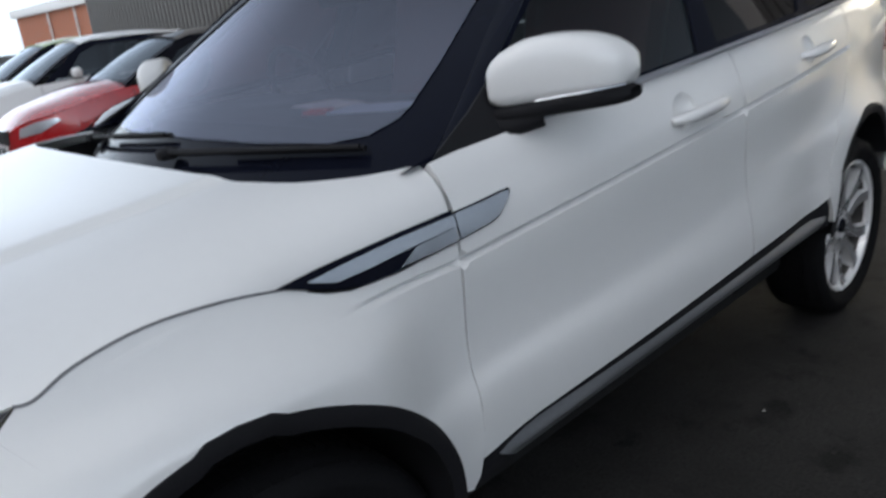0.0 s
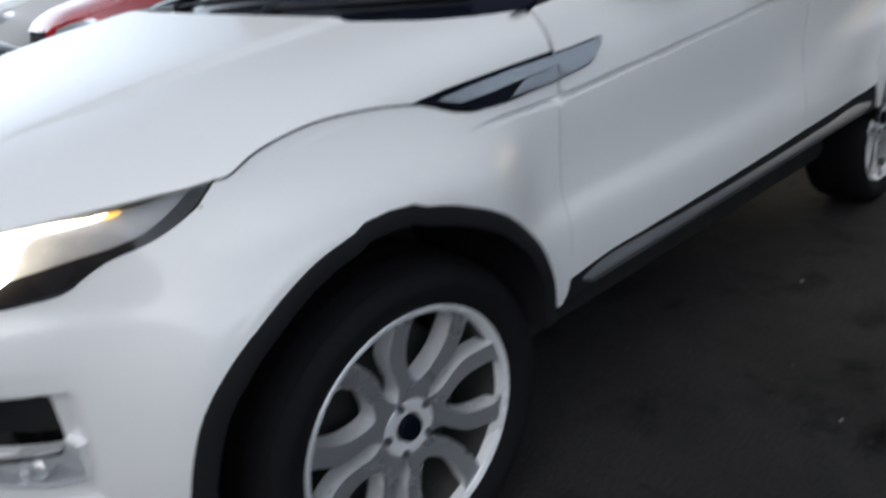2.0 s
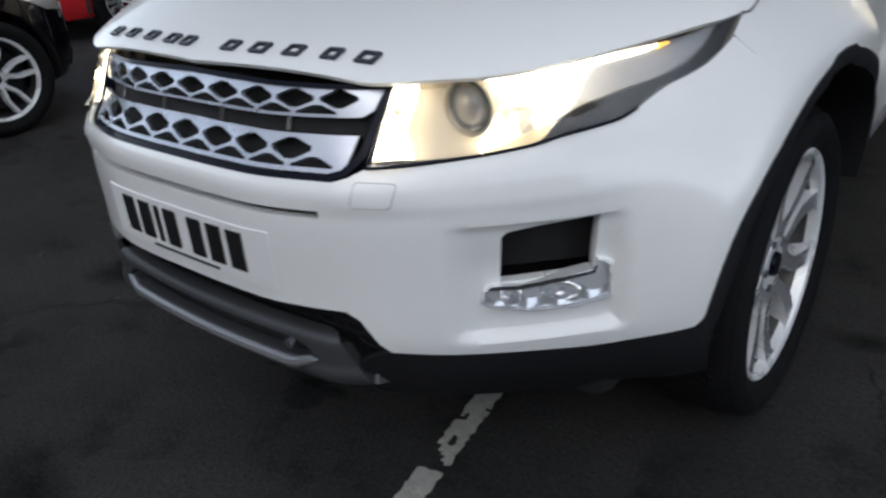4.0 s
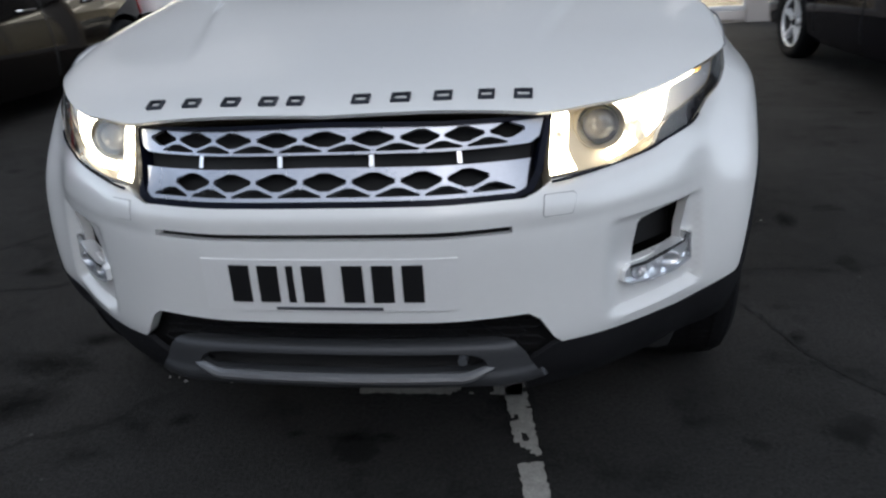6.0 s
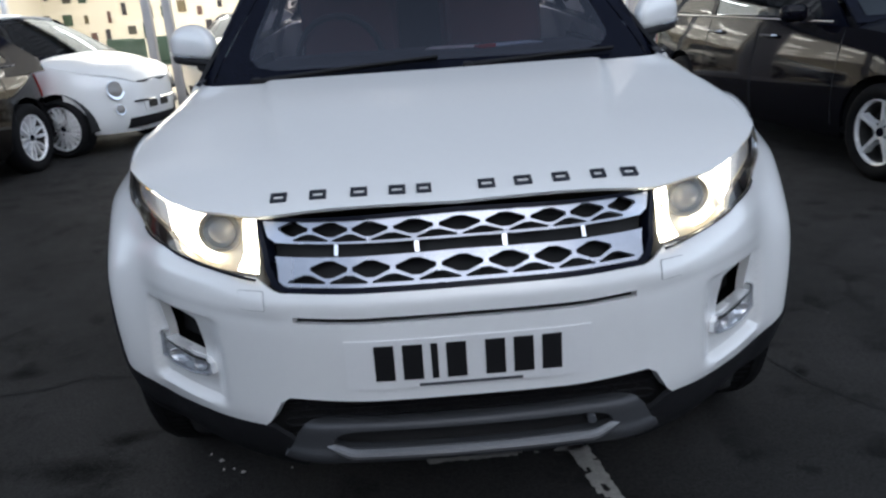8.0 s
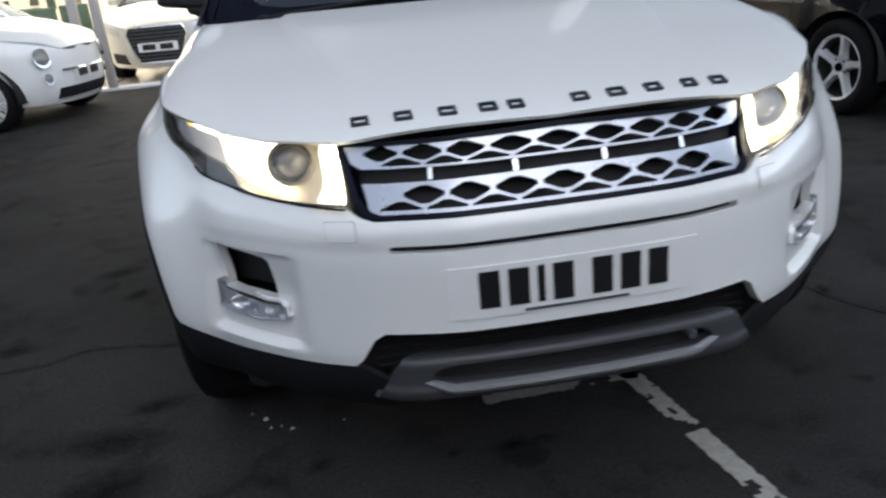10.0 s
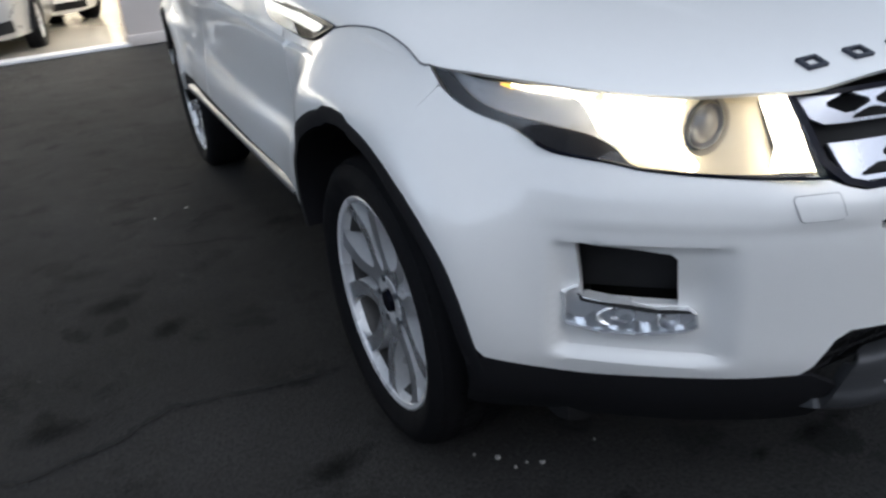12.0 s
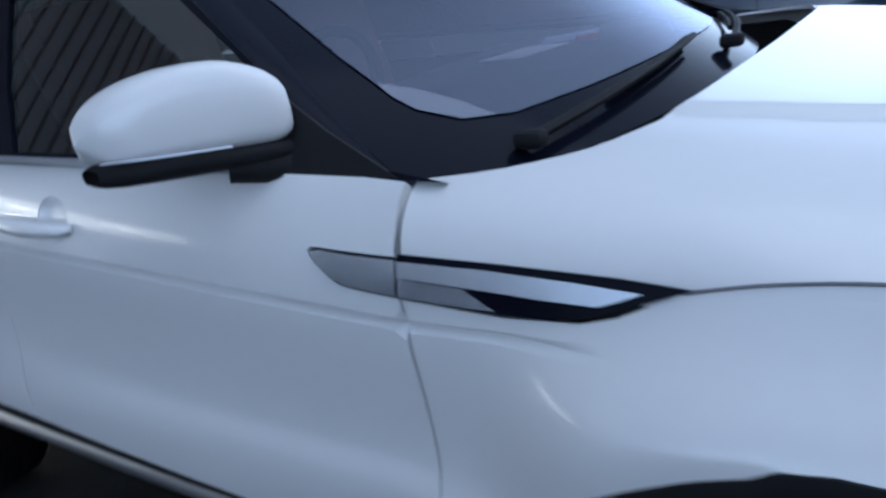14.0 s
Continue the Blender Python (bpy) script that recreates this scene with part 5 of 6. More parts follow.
def corrugated(name, x0, x1, z0, z1, y, label, pitch=.20, depth=.05):
    V, F = [], []
    n = int((x1 - x0) / pitch)
    xs = []
    for i in range(n):
        a = x0 + i * pitch
        xs += [(a, 0), (a + pitch * .42, 0), (a + pitch * .54, -depth), (a + pitch * .86, -depth), (a + pitch * .98, 0)]
    xs.append((x1, 0))
    for x, o in xs:
        V += [(x, y + o, z0), (x, y + o, z1), (x, y + .25, z0), (x, y + .25, z1)]
    for i in range(len(xs) - 1):
        a, b = i * 4, i * 4 + 4
        F += [(a, b, b + 1, a + 1), (a + 1, b + 1, b + 3, a + 3), (a, a + 2, b + 2, b), (a + 2, a + 3, b + 3, b + 2)]
    F += [(0, 1, 3, 2), (len(V) - 4, len(V) - 2, len(V) - 1, len(V) - 3)]
    return tagged(link_mesh(name, V, F, CLADDING, None, sharp=20, flat=True), label, "wall", kind="structure")


corrugated("wall_yard", -20.6, -9.9, 0, 3.02, FY, "long low grey corrugated steel wall")
setting("trim_wall_cap", (-15.2, FY + .1, 3.07), (10.8, .36, .12), CLADDING, "steel capping on the corrugated wall", "trim", bevel=.02)
corrugated("wall_fascia", -7.0, 2.9, 2.32, 5.4, FY, "grey corrugated fascia over the showroom")
setting("trim_fascia", (-2.05, FY - .03, 2.29), (9.9, .30, .07), DARKSTEEL, "dark steel edge under the fascia", "trim", bevel=.01)
setting("wall_beige_base", (-13.53, 12.4, 1.51), (5.45, 6.6, 3.02), BEIGE, "foot of the beige clad industrial building", "wall")
setting("wall_beige", (-10.12, 12.4, 5.12), (12.26, 6.6, 4.16), BEIGE, "tall beige clad industrial building", "wall", bevel=.03)
setting("wall_block", (-17.84, 10.6, 1.81), (3.16, 2.9, 3.62), BEIGE, "small grey lean-to building", "wall", bevel=.03)
setting("trim_block_roof", (-17.88, 10.6, 3.66), (3.24, 3.1, .08), BEIGE, "pale lean-to roof edge", "trim", bevel=.02)
setting("trim_block_end", (-19.3, 9.12, 1.80), (.34, .06, 3.60), DARKSTEEL, "dark corner panel of the lean-to", "trim", bevel=.01)
setting("trim_block_pipe", (-18.46, 9.10, 1.82), (.09, .09, 3.58), WHITEFRAME, "pale rainwater pipe on the lean-to", "trim", bevel=.03)
lamp_box = boxed("wall_cabinet", (-19.68, 9.25, 3.39), (.40, .30, .42), WHITEFRAME, bevel=.02)
tagged(lamp_box, "pale metal cabinet fixed to the lean-to wall", "cabinet")
V, F = tube([(-68.2, 24.5, 4.9), (-68.17, 24.5, 5.9), (-68.14, 24.5, 6.9)], lambda t: .07 - .03 * t, 8)
tagged(link_mesh("roof_mast", V, F, CLADDING), "thin grey mast on the brick building's roof", "mast")
gate = thing("yard_gate", "dark steel barred gate in the corrugated wall", "gate")
for q in range(12):
    boxed("gate_bar", (-9.75 + q * .235, FY + .02, 1.5), (.06, .06, 2.75), DARKSTEEL, gate, bevel=.01)
for z in (.15, 2.86):
    boxed("gate_rail", (-8.5, FY + .02, z), (2.85, .08, .12), DARKSTEEL, gate, bevel=.01)
boxed("gate_rail", (-7.15, FY, 1.5), (.25, .2, 3.0), DARKSTEEL, gate, bevel=.02)
boxed("gate_backing", (-8.5, FY + .3, 1.475), (3.4, .05, 2.95), DARK, gate)
boxed("gate_sign", (-7.75, FY - .04, 2.45), (.34, .02, .22), INWALL, gate, "plain pale notice plate", bevel=.004)

# far brick building
brick_wall = setting("wall_brick", (-60, 24.1, 2.2), (40, .3, 4.4), MORTAR, "far red brick building wall", "wall")
setting("trim_brick_roof", (-60, 24, 4.75), (40.6, 1.0, .75), WHITEFRAME, "white fascia board on the brick building", "trim", bevel=.03)
for x in (-64.0, -70.5):
    V, F = tube([(x, 23.75, 0), (x, 23.75, 4.4)], .09, 8)
    tagged(link_mesh("downpipe", V, F, WHITEFRAME), "white rainwater downpipe on brick wall", "pipe")
bm = bmesh.new()
rows = 29
for r in range(rows):
    for q in range(152):
        x = -79.9 + q * .26 + (r % 2) * .13
        v = [bm.verts.new((x + a, 23.94, .05 + r * .15 + c)) for a, c in ((.006, .006), (.25, .006), (.25, .142), (.006, .142))]
        bm.faces.new(v)
tagged(part("brick", bm, BRICK, brick_wall), kind="stuff")

# showroom
setting("wall_pier", (-.42, FY + .16, 2.7), (.60, .34, 5.4), RENDER, "pale rendered pier between showroom windows", "wall", bevel=.012)
setting("wall_pier_plinth", (-.42, FY + .14, .06), (.64, .40, .12), RENDER, "pale plinth at the foot of the pier", "wall", bevel=.01)
setting("wall_stallriser", (1.5, FY + .2, .07), (3.2, .3, .14), RENDER, "low sill under the showroom window", "wall", bevel=.01)
setting("wall_right_end", (3.1, FY + .2, 2.7), (.5, .4, 5.4), RENDER, "pale rendered end pier", "wall", bevel=.012)
setting("wall_left_end", (-7.1, FY + .2, 1.2), (.35, .4, 2.4), CLADDING, "dark end pier beside the gate", "wall", bevel=.012)
setting("floor_showroom", (-3.6, 15.3, .012), (13.8, 13, .03), FLOORTILE, "glossy pale showroom floor", "floor")
setting("ceiling_showroom", (-3.6, 15.3, 2.68), (13.8, 13, .08), INWALL, "white showroom ceiling", "ceiling")
setting("wall_showroom_back", (-3.6, 21.8, 1.55), (13.8, .15, 3.1), INWALL, "cream showroom back wall with pictures", "wall")
setting("wall_showroom_left", (-10.55, 15.3, 1.55), (.15, 13, 3.1), INWALL, "cream showroom side wall", "wall")
setting("wall_showroom_right", (3.3, 15.3, 1.55), (.15, 13, 3.1), INWALL, "cream showroom side wall", "wall")
setting("roof_showroom", (-3.6, 15.6, 2.87), (14.2, 13.0, .3), DARKSTEEL, "flat showroom roof", "roof")
setting("threshold", (-3.8, FY + .05, .02), (6.2, .22, .04), WHITEFRAME, "pale threshold strip of the showroom", "threshold", bevel=.008)


COLUMN = material("grey column paint", (0.30, 0.29, 0.29), 0.5, vary=0.08)


def shopfront(name, x0, x1, z0, z1, bays):
    w = tagged(new(name), "tall white-framed showroom window", "window", kind="structure")
    for i in range(bays + 1):
        x = x0 + (x1 - x0) * i / bays
        boxed("window_frame", (x, FY + .1, (z0 + z1) / 2), (.06, .10, z1 - z0), WHITEFRAME, w, bevel=.006)
    for z in (z0 + .03, z1 - .03):
        boxed("window_frame", ((x0 + x1) / 2, FY + .1, z), (x1 - x0, .09, .06), WHITEFRAME, w, bevel=.006)
    for i in range(bays):
        a, b = x0 + (x1 - x0) * i / bays + .03, x0 + (x1 - x0) * (i + 1) / bays - .03
        g = link_mesh("pane", [(a, FY + .1, z0 + .06), (b, FY + .1, z0 + .06), (b, FY + .1, z1 - .06), (a, FY + .1, z1 - .06)], [(0, 1, 2, 3)], SHOPGLASS, w)
        g.visible_shadow = False
    return w


shopfront("window_1", -6.9, -3.4, .04, 2.28, 2)
shopfront("window_2", -.10, 2.85, .14, 2.28, 2)
for x in (-3.36, -3.10):
    boxed_col = tagged(boxed("steel_column", (x, FY + .02, 1.2), (.10, .12, 2.4), COLUMN, bevel=.012), "grey steel column at the showroom entrance", "column")
for j in range(5):
    for i in range(-1, 5):
        lt = thing("ceiling_light", "lit fluorescent tube light on the showroom ceiling", "ceiling light", "showroom ceiling lights", m=pose(-6.0 + i * 2.0, 10.4 + j * 2.4, 2.58))
        boxed("housing", (0, 0, .03), (1.25, .12, .05), WHITEFRAME, lt, bevel=.01)
        boxed("tube", (0, 0, -.005), (1.2, .08, .03), TUBE, lt, bevel=.01)
lamp_data = bpy.data.lights.new("showroom_light", "AREA")
lamp_data.shape, lamp_data.size, lamp_data.size_y, lamp_data.energy, lamp_data.color = "RECTANGLE", 13.0, 12.0, 1050, (1.0, 0.91, 0.75)
sl = new("showroom_light", lamp_data)
sl.matrix_world = pose(-3.6, 15.3, 2.5)
rnd = random.Random(4)
hues = ((.03, .06, .04), (.12, .10, .06), (.09, .05, .045), (.02, .02, .03), (.05, .05, .045))
PICS = [material("picture " + str(i), h, 0.5) for i, h in enumerate(hues)]
for i in range(72):
    x, z = -10.3 + (i % 24) * .55 + rnd.uniform(-.12, .12), .95 + (i // 24) * .55 + rnd.uniform(-.12, .12)
    tagged(boxed("wall_picture", (x, 21.70, z), (rnd.uniform(.10, .26), .03, rnd.uniform(.18, .48)), PICS[i % 5], bevel=.005), "small coloured picture on the showroom wall", "picture", "showroom pictures")
GREENSEAT = material("dark green upholstery", (0.03, 0.06, 0.045), 0.7)


def lounge_chair(m):
    c = thing("lounge_chair", "dark green upholstered waiting chair with metal legs", "chair", "waiting chairs", m=m)
    boxed("seat", (0, 0, .42), (.55, .52, .10), GREENSEAT, c, bevel=.03)
    boxed("backrest", (0, .25, .70), (.55, .08, .48), GREENSEAT, c, bevel=.03)
    for x in (-.24, .24):
        for y in (-.22, .22):
            boxed("leg", (x, y, .19), (.03, .03, .38), CHROME, c)
    return c


ch = lounge_chair(pose(-6.05, 13.0, .03, 0, 0, 10))
for x, y, r in ((-5.25, 13.1, -5), (-6.7, 13.0, 4), (-5.7, 14.4, 180), (-4.9, 14.6, 170)):
    copy_thing(ch, pose(x, y, .03, 0, 0, r))


# ---- other cars: one builder, nose at y = 0, facing -y ----
side_curve = curve([(.12, -.12), (.28, -.02), (.45, .0), (.62, -.004), (.80, -.03), (1.0, -.085)])


def parked_car(name, label, m, L, W, H, paint, cowl=1.05, nose_z=.72, belt0=.92, belt1=.98, screen_run=.75, roof_end=None, tail_run=.55, wheel_r=.31, rim_r=.21, front=.80, rear=None, style=(5, .05, 0),
               roof_paint=None, lamps="plain", glass_mat=None, boot=0.0, grille_low=True, wide_grille=False, group=""):
    c = thing(name, label, "car", group)
    rear = rear or L - .72
    roof_end = roof_end or L - tail_run - .25 - boot
    kx, ky = W / 2 / .94, L / 4.37
    g = glass_mat or CARGLASS
    rp = roof_paint or paint

    def sk(s, z):
        side, s = (1 if s >= 0 else -1), abs(s)
        tx, ty = (plan_x(s + .004) - plan_x(max(0, s - .004))) * kx, (plan_y(s + .004) - plan_y(max(0, s - .004))) * ky
        l = math.hypot(tx, ty)
        d = side_curve(z)
        return (side * (plan_x(s) * kx + ty / l * d), plan_y(s) * ky - tx / l * d, z)
    fl = lambda y, z: sk(arc_at(y / ky), z)
    top = curve([(0, nose_z - .10), (.12, nose_z), (.4, nose_z + .07), (cowl, belt0), (L * .6, (belt0 + belt1) / 2 + .02), (L - .5, belt1), (L - .1, belt1 - .03), (L, belt1 - .12)])
    half_w = lambda y: fl(max(.03, min(L - .03, y)), top(y))[0]
    arch_r = wheel_r + .045
    AR = lambda yc: [(yc + arch_r * math.cos(radians(a)), wheel_r + .01 + arch_r * math.sin(radians(a))) for a in range(-4, 185, 12)]
    y0, y1 = .55, L - .45
    side_poly = [(y0, .24)] + [(y, z) for y, z in AR(front)[::-1]] + [(front + arch_r + .02, .20), (rear - arch_r - .02, .20)] + [(y, z) for y, z in AR(rear)[::-1]] + [(y1, .26)]
    side_poly += [(y, top(y)) for y in [y1 + (y0 - y1) * k / 14 for k in range(15)]]
    s0, s1 = arc_at(y0 / ky), arc_at(y1 / ky)
    for f in (1, -1):
        sp = panel("side_panel", side_poly, fl, .09, paint, c, flip=f, thick=.03)
        for q, (a, b) in enumerate(((cowl + .12, cowl + 1.15), (cowl + 1.17, cowl + 2.0))):
            for yy in (a, b):
                V, F = tube([(f * (fl(yy, z)[0] + .0005), yy, z) for z in [.30 + (top(yy) - .32) * k / 8 for k in range(9)]], .0035, 4)
                link_mesh("door_gap", V, F, SHADOWGAP, sp)
            V, F = tube([(f * (fl(b - .28 + t, .83)[0] + o), b - .28 + t, top(b) - .11) for t, o in ((0, .0), (.02, .025), (.18, .025), (.20, .0))], .012, 6)
            link_mesh("door_handle", V, F, rp if roof_paint else CHROME, sp)
        hw = lambda y: half_w(y)
    nose = [(s0, .22), (s0, top(y0))] + [(s, top(plan_y(s) * ky)) for s in [s0 * (1 - k / 8) for k in range(1, 8)]] + [(0, top(0) + .03)]
    nose_out = [(0, .18)] + [(s0, .22)] + nose[1:]
    panel("front_bumper", nose_out + mirror(nose_out)[1:-1], sk, .07, paint, c, thick=.03)
    S = ARC[-1]
    tail = [(s1, .24)] + [(s1 + (S - .02 - s1) * k / 8, .22) for k in range(1, 9)] + [(S - .02 - (S - .02 - s1) * k / 8, top(plan_y(S - .02 - (S - .02 - s1) * k / 8) * ky)) for k in range(0, 9)]
    for f in (1, -1):
        panel("rear_bumper", tail, sk, .08, paint, c, flip=f, thick=.03)
    deck = lambda y_a, y_b: [(-1, y_a), (0, y_a - .0), (1, y_a), (1, y_b), (-1, y_b)]
    hood = lambda a, y: (a * half_w(y), y, top(y) + .075 * (1 - abs(a) ** 3.0) * smooth(-.05, .35, y))
    panel("bonnet", deck(.03, cowl + .05), hood, .09, paint, c, thick=.02)
    if boot:
        lid = lambda a, y: (a * half_w(y), y, top(y) + .05 * (1 - abs(a) ** 3))
        panel("boot_lid", deck(L - boot - .1, L - .03), lid, .09, paint, c, thick=.02)
    zb0, zr = belt0 + .05, H - .07
    xr = W * .335

    def ws(a, t):
        x = a * (W * .43 + (xr - W * .43) * t)
        return (x, cowl + screen_run * t + .10 * a * a * (1 - .5 * t), zb0 + (zr - zb0) * t + .02 * math.sin(t * math.pi) - .03 * a * a * t)
    panel("windscreen", [(-.9, .04), (.9, .04), (.9, .95), (-.9, .95)], ws, .12, CARGLASS, c, thick=0, lift=.003)
    panel("screen_frame", [(-1, -.04), (1, -.04), (1, 1.02), (-1, 1.02)], ws, .12, GLOSSBLACK, c, holes=[[(-.9, .05), (.9, .05), (.9, .94), (-.9, .94)]], thick=.02)
    rf = lambda a, y: (a * xr * (1 - .06 * smooth(roof_end - 1, roof_end, y)), y, zr + .07 * (1 - abs(a) ** 2.6) * smooth(cowl + screen_run - .25, cowl + screen_run + .5, y) - .05 * smooth(roof_end - .6, roof_end + .1, y) - .03 * a * a)
    panel("roof", deck(cowl + screen_run - .01, roof_end + .03), rf, .10, rp, c, thick=.02)
    zb1 = belt1 - .02
    ye = L - .12 - boot

    def rw(a, t):
        x = a * (xr * .94 + (W * .41 - xr * .94) * t)
        return (-x, roof_end + (ye - roof_end) * t - .06 * a * a, zr - .02 + (zb1 - zr) * t)
    panel("rear_window", [(-.85, .06), (.85, .06), (.85, .8), (-.85, .8)], rw, .14, PRIVACY, c, thick=0, lift=.003)
    panel("rear_frame", [(-1, -.02), (1, -.02), (1, 1.02), (-1, 1.02)], rw, .14, rp, c, holes=[[(-.85, .06), (.85, .06), (.85, .8), (-.85, .8)]], thick=.02)

    def sg(y, z):
        t = (z - zb0) / (zr - zb0)
        return (W * .43 + (xr + .012 - W * .43) * t + .02 * math.sin(max(0, min(1, t)) * math.pi), y, z)
    a0, a1 = cowl + .10, cowl + screen_run + .06
    cab = [(a0, zb0 - .08), (ye - .02, zb1 - .06), (ye - .03, zb1 + .06), (roof_end + .02, zr - .02), ((a1 + roof_end) / 2, zr + .005), (a1 + .05, zr - .005), (a1 - .1, zr - .05)]
    mid = (a1 + roof_end) / 2 + .05
    win1 = [(a0 + .34, zb0 + .01), (mid - .04, zb0 + .015), (mid - .04, zr - .06), (a1 + .10, zr - .065), (a1 - .12, zr - .15)]
    win2 = [(mid + .04, zb0 + .015), (ye - .52, zb1 + .07), (roof_end - .10, zr - .09), (mid + .04, zr - .06)]
    for f in (1, -1):
        panel("cabin_side", cab, sg, .10, GLOSSBLACK if not roof_paint else rp, c, holes=[win1, win2], flip=f, thick=.02)
        panel("side_window", win1, sg, .14, g, c, flip=f, thick=0, lift=-.006)
        panel("side_window", win2, sg, .14, PRIVACY, c, flip=f, thick=0, lift=-.006)
        V, F = tube([(f * (W * .43 + .015), y, zb0 - .015 + (zb1 - zb0 + .06) * (y - a0) / (ye - a0)) for y in (a0 + .2, mid, ye - .5)], .008, 5)
        link_mesh("window_strip", V, F, CHROME, c)
        bm = bmesh.new()
        box(bm, (f * (W / 2 + .06), a0 + .42, belt0 + .10), (.19, .11, .125), .045, 3)
        mi = part("door_mirror", bm, rp if lamps != "chrome" else paint, c)
        boxed("mirror_arm", (f * (W / 2 - .05), a0 + .42, belt0 + .06), (.10, .05, .04), PLASTIC, mi, bevel=.012)
        # lamps
        if lamps == "round":
            V, F = tube([Vector(sk(f * s, .50 + .02 * s)) + Vector((0, -.012, 0)) for s in (.07, .15, .24, .33, .42)], .012, 6)
            link_mesh("bumper_bar", V, F, CHROME, c)
            for s, z, r in ((.62, .64, .098), (.60, .44, .055)):
                p = Vector(sk(s, z))
                q = Vector(sk(s, z)) + Vector((.3, -1, .25)).normalized() * .02
                V, F = tube([(f * p.x, p.y, p.z), (f * q.x, q.y, q.z)], r, 18)
                hl = link_mesh("headlamp", V, F, CHROME, c)
                V, F = tube([(f * q.x, q.y, q.z), (f * (q.x + .004), q.y - .014, q.z + .002)], lambda t, r=r: r * (.94 - .5 * t), 18)
                link_mesh("lens", V, F, PROJECTOR, hl)
        else:
            zc = nose_z - .075
            hl_poly = [(.50, zc - .06), (.78, zc - .02), (1.0, zc + .075), (.96, zc + .10), (.78, zc + .085), (.52, zc + .03)]
            hl = panel("headlamp", hl_poly, sk, .05, LENS, c, flip=f, lift=.012, thick=.0)
            panel("reflector", hl_poly, sk, .05, FOGCLEAR if lamps != "dark" else GREYTRIM, hl, flip=f, lift=.004, thick=.02)
        zt = belt1 - .20
        panel("tail_lamp", [(s1 + .25, zt - .12), (s1 + .55, zt - .10), (s1 + .55, zt + .08), (s1 + .25, zt + .10)], sk, .06, TAILRED, c, flip=f, lift=.010, thick=.02)
        # wells and wheels
        for yc in (front, rear):
            V, F = [], []
            for k in range(17):
                a = radians(-10 + 200 * k / 16)
                for r_, x_ in ((arch_r + .004, W / 2 - .04), (arch_r + .01, W / 2 - .33), (.05, W / 2 - .34)):
                    V.append((f * x_, yc + r_ * math.cos(a), wheel_r + .01 + r_ * math.sin(a)))
            for k in range(16):
                for j in range(2):
                    F.append((k * 3 + j, k * 3 + j + 1, k * 3 + j + 4, k * 3 + j + 3))
            link_mesh("wheel_well", V, F, DARK, c)
            wheel("wheel", style, wheel_r, rim_r, .20, c, pose(f * (W / 2 - .125), yc, wheel_r, 0, 0, 0 if f > 0 else 180) @ pose(0, 0, 0, 11, 0, 0))
    # grille, plate, lower intake
    if wide_grille:
        zt, zl = nose_z - .03, .26
        shell = [(-.27, zl), (.27, zl), (.40, zt - .10), (.36, zt), (-.36, zt), (-.40, zt - .10)]
        gr = panel("grille", shell, sk, .06, DARK, c, "large dark grille in a bright frame", lift=.008, thick=.01)
        V, F = tube([Vector(sk(a, b)) + Vector((0, -.016, 0)) for a, b in dense(shell, .08)], .013, 6, True)
        link_mesh("grille_trim", V, F, CHROME, gr)
        for z in [zl + .05 + .045 * k for k in range(9)]:
            V, F = tube([Vector(sk(a * (.28 + .10 * (z - zl) / .4), z)) + Vector((0, -.012, 0)) for a in (-1, -.5, 0, .5, 1)], .005, 5)
            link_mesh("grille_slat", V, F, GREYTRIM, gr)
        for f in (1, -1):
            panel("side_intake", [(.46, .25), (.78, .27), (.76, .40), (.50, .38)], sk, .06, DARK, c, "dark side air intake", flip=f, lift=.006, thick=.01)
    elif grille_low:
        panel("grille", [(-.30, nose_z - .20), (.30, nose_z - .20), (.34, nose_z - .06), (-.34, nose_z - .06)], sk, .06, DARK, c, "dark grille", lift=.006, thick=.01)
        V, F = tube([Vector(sk(k * .034, nose_z - .06)) + Vector((0, -.012, 0)) for k in range(-10, 11)], .011, 6)
        link_mesh("grille_trim", V, F, CHROME, c)
    if not wide_grille:
        panel("lower_intake", [(-.52, .24), (.52, .24), (.48, .34), (-.48, .34)], sk, .06, PLASTIC, c, "black lower intake", lift=.006, thick=.01)
    pl = panel("number_plate", [(-.26, .40), (.26, .40), (.26, .51), (-.26, .51)], sk, .08, PLATE, c, "white number plate with dark bars", lift=.016, thick=.01)
    panel("plate_bar", [(-.20, .42), (-.03, .42), (-.03, .49), (-.20, .49)], sk, .08, INK, pl, lift=.019, thick=.002)
    panel("plate_bar", [(.03, .42), (.20, .42), (.20, .49), (.03, .49)], sk, .08, INK, pl, lift=.019, thick=.002)
    boxed("underbody", (0, L / 2, .30), (W - .5, L - .7, .22), DARK, c, bevel=.04)
    boxed("dashboard", (0, cowl + .45, belt0 - .05), (W * .76, .4, .18), CABIN, c, bevel=.05)
    boxed("cabin_floor", (0, L / 2 + .2, .50), (W * .8, 2.0, .1), CABIN, c, bevel=.02)
    for x in (-W * .2, W * .2):
        s_ = boxed("seat", (x, cowl + 1.15, .62), (.46, .5, .2), CABIN, c, bevel=.05)
        boxed("seat_back", (0, 0, 0), (.44, .14, .72), CABIN, s_, bevel=.05, m=pose(x, cowl + 1.45, .98, -12))
    c.matrix_world = m
    return c


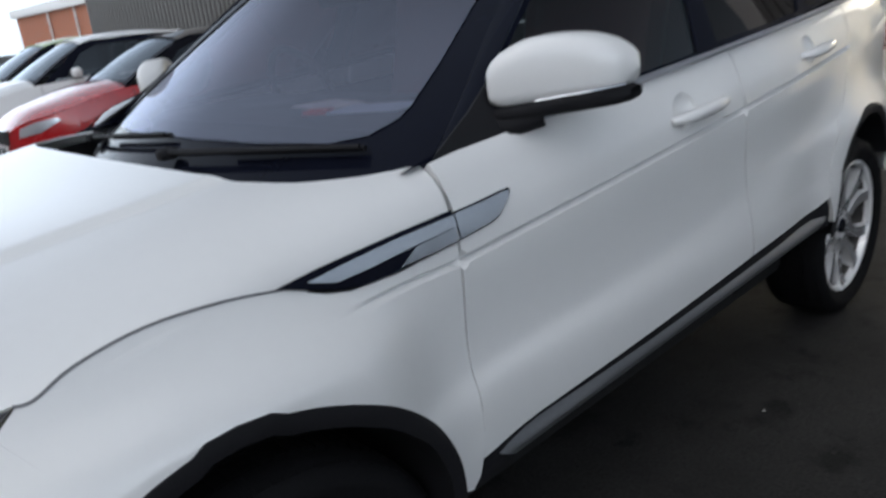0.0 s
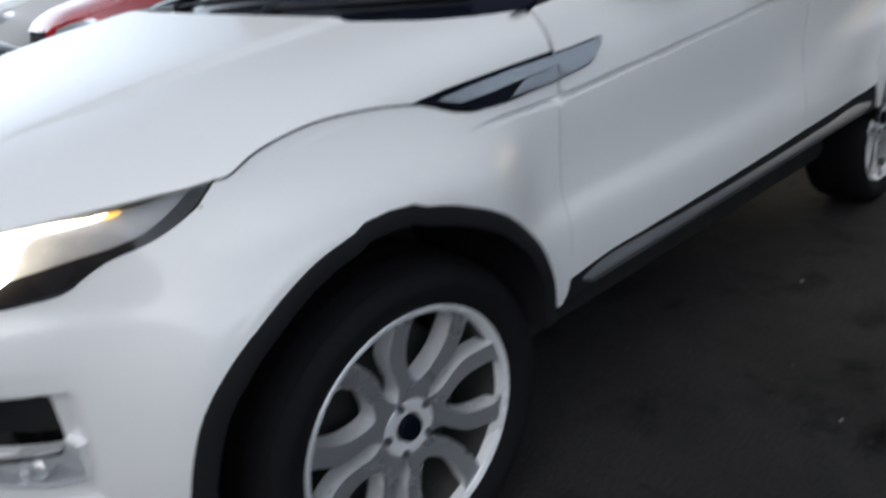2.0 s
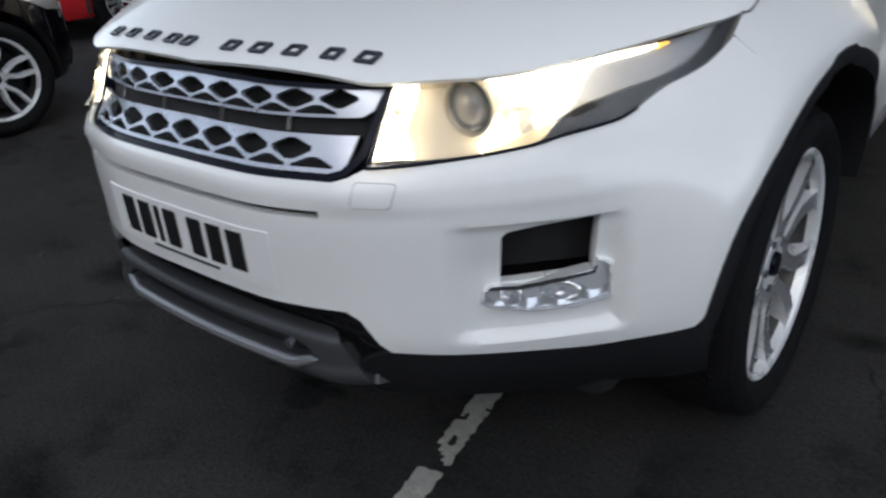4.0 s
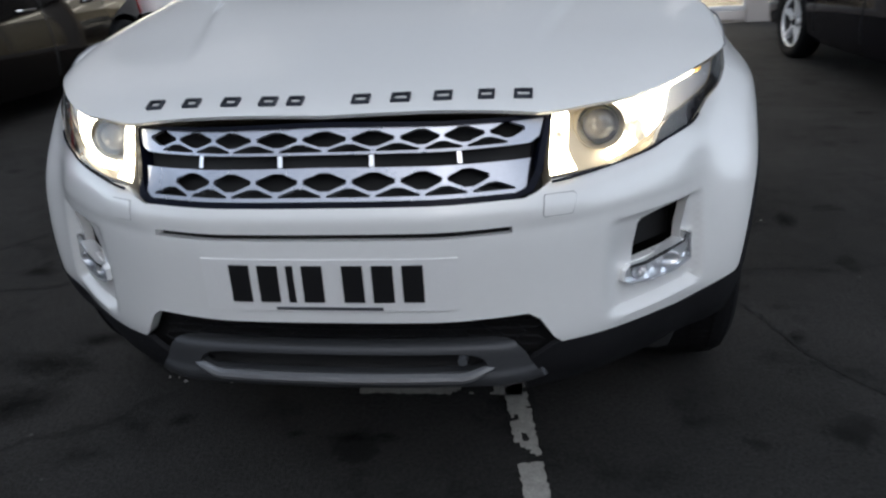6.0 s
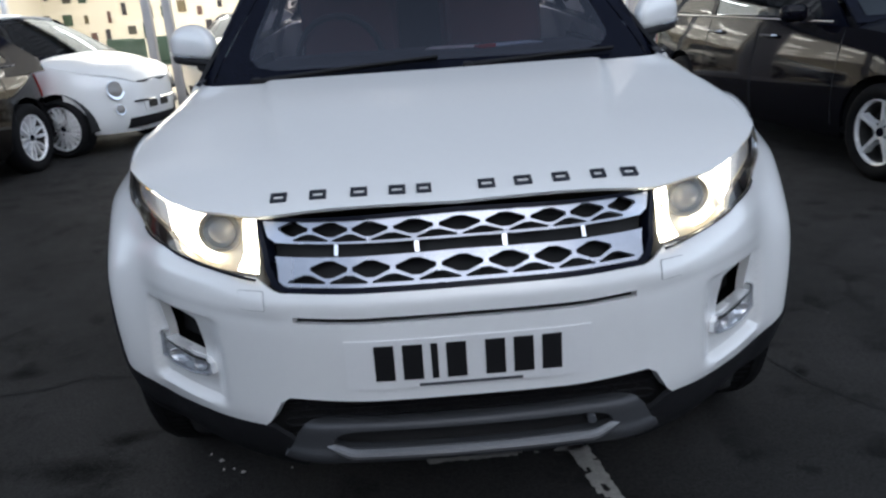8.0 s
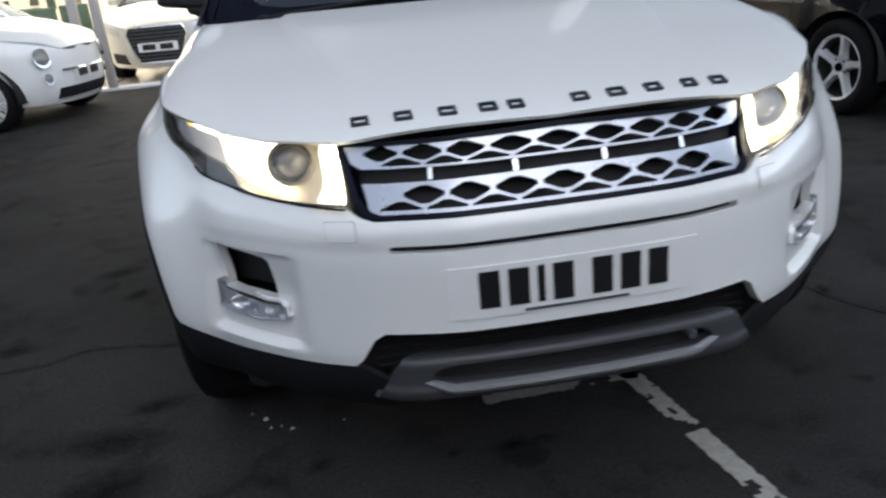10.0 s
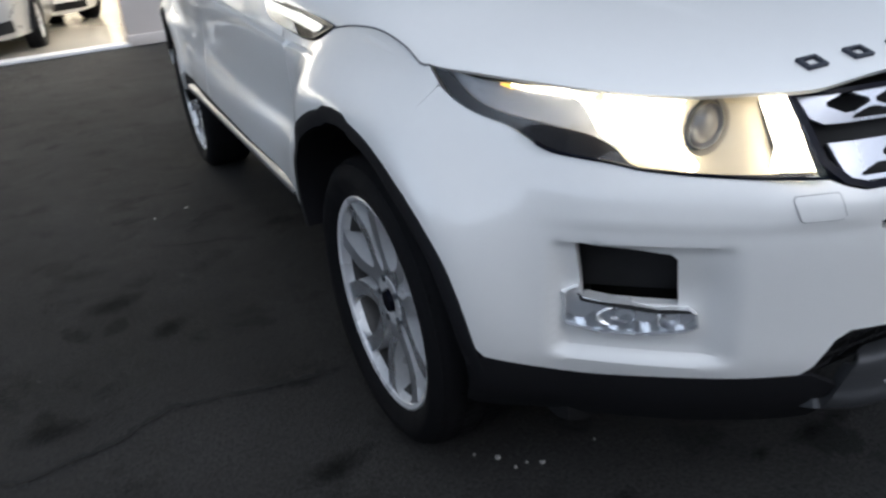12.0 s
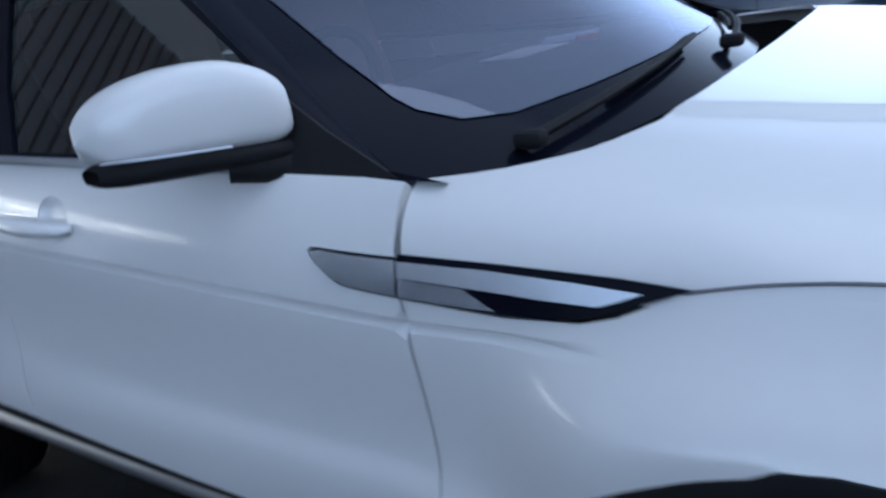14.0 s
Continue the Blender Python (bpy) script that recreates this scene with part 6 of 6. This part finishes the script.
TAILRED = material("red tail lamp", (0.35, 0.02, 0.015), 0.2, coat=0.5)
BLACKPAINT = material("black metallic paint", (0.004, 0.004, 0.007), 0.06, spec=0.18, coat=0.0, vary=0.1)
BROWNBLACK = material("brown black paint", (0.006, 0.005, 0.0045), 0.06, spec=0.22, coat=0.0, vary=0.1)
REDPAINT = material("red paint", (0.42, 0.015, 0.018), 0.25, coat=1.0)
BLUEPAINT = material("dark blue paint", (0.02, 0.035, 0.07), 0.2, coat=1.0)
GREENPAINT = material("lime green paint", (0.25, 0.34, 0.05), 0.3, coat=0.8)
SILVERPAINT = material("silver paint", (0.48, 0.48, 0.47), 0.3, metal=0.4, coat=0.8)
GREYPAINT = material("dark grey paint", (0.06, 0.065, 0.07), 0.25, metal=0.3, coat=1.0)


def at(x, y, heading):
    """Nose at (x, y); heading 0 faces -y, positive turns to the car's left, towards +x."""
    return pose(x, y, 0, 0, 0, heading)


parked_car("black_hatchback", "glossy brown-black hatchback with silver alloy wheels on tarmac", at(-4.76, 2.73, -5), 3.85, 1.72, 1.45, BROWNBLACK, wheel_r=.32, rim_r=.225, style=(6, .03, 0), rear=3.18, cowl=.95)
parked_car("red_hatchback", "red small hatchback with black roof on tarmac", at(-6.56, 2.42, -3), 3.95, 1.72, 1.42, REDPAINT, roof_paint=BLACKPAINT, lamps="chrome", nose_z=.72, belt0=.92, cowl=1.0)
parked_car("white_hatchback", "white small hatchback with pale door mirrors on tarmac", at(-9.1, 2.4, -3), 3.9, 1.68, 1.49, WHITE, nose_z=.75, belt0=.95, cowl=.95)
parked_car("green_hatchback", "lime green small hatchback on tarmac", at(-11.2, 2.6, -3), 3.8, 1.68, 1.50, GREENPAINT, nose_z=.75, belt0=.95, cowl=.95)
parked_car("black_saloon", "black saloon with twin-spoke silver alloy wheels on tarmac", at(-4.25, 1.75, 180), 4.5, 1.80, 1.42, BLACKPAINT, wheel_r=.325, rim_r=.245, style=(5, .035, 0), boot=.5, front=.75, rear=3.5)
parked_car("small_white_hatchback", "small rounded white city car with chrome-ringed headlamps on tarmac", at(-2.85, 7.0, 74), 3.55, 1.63, 1.49, WHITE, lamps="round", cowl=.82, nose_z=.78, belt0=.94, belt1=.98, wheel_r=.30, rim_r=.232, style=(18, 0, .011), front=.64, rear=3.0, grille_low=False)
parked_car("black_estate", "black estate car with five-spoke silver alloy wheels on tarmac", at(3.86, 2.45, 6), 4.85, 1.82, 1.50, BLACKPAINT, cowl=1.25, wheel_r=.312, rim_r=.222, style=(5, 0, .028), front=.92, rear=3.75, nose_z=.74, belt0=.95, belt1=.99, screen_run=.75, roof_end=4.45, tail_run=.3)
parked_car("blue_saloon", "dark blue grey saloon on tarmac", at(5.6, 1.0, -3), 4.5, 1.80, 1.43, BLUEPAINT, boot=.5, front=.85, rear=3.6)
parked_car("silver_coupe", "silver coupe with large dark grille inside the showroom", at(-2.52, 9.05, -6), 4.2, 1.82, 1.38, SILVERPAINT, lamps="chrome", nose_z=.74, belt0=.92, front=.85, wide_grille=True)
parked_car("white_showroom_car", "white hatchback standing inside the lit showroom", at(-1.3, 11.6, 20), 3.9, 1.70, 1.48, WHITE)
parked_car("dark_showroom_car", "dark grey hatchback standing inside the lit showroom", at(.55, 10.4, -15), 4.2, 1.78, 1.46, GREYPAINT)
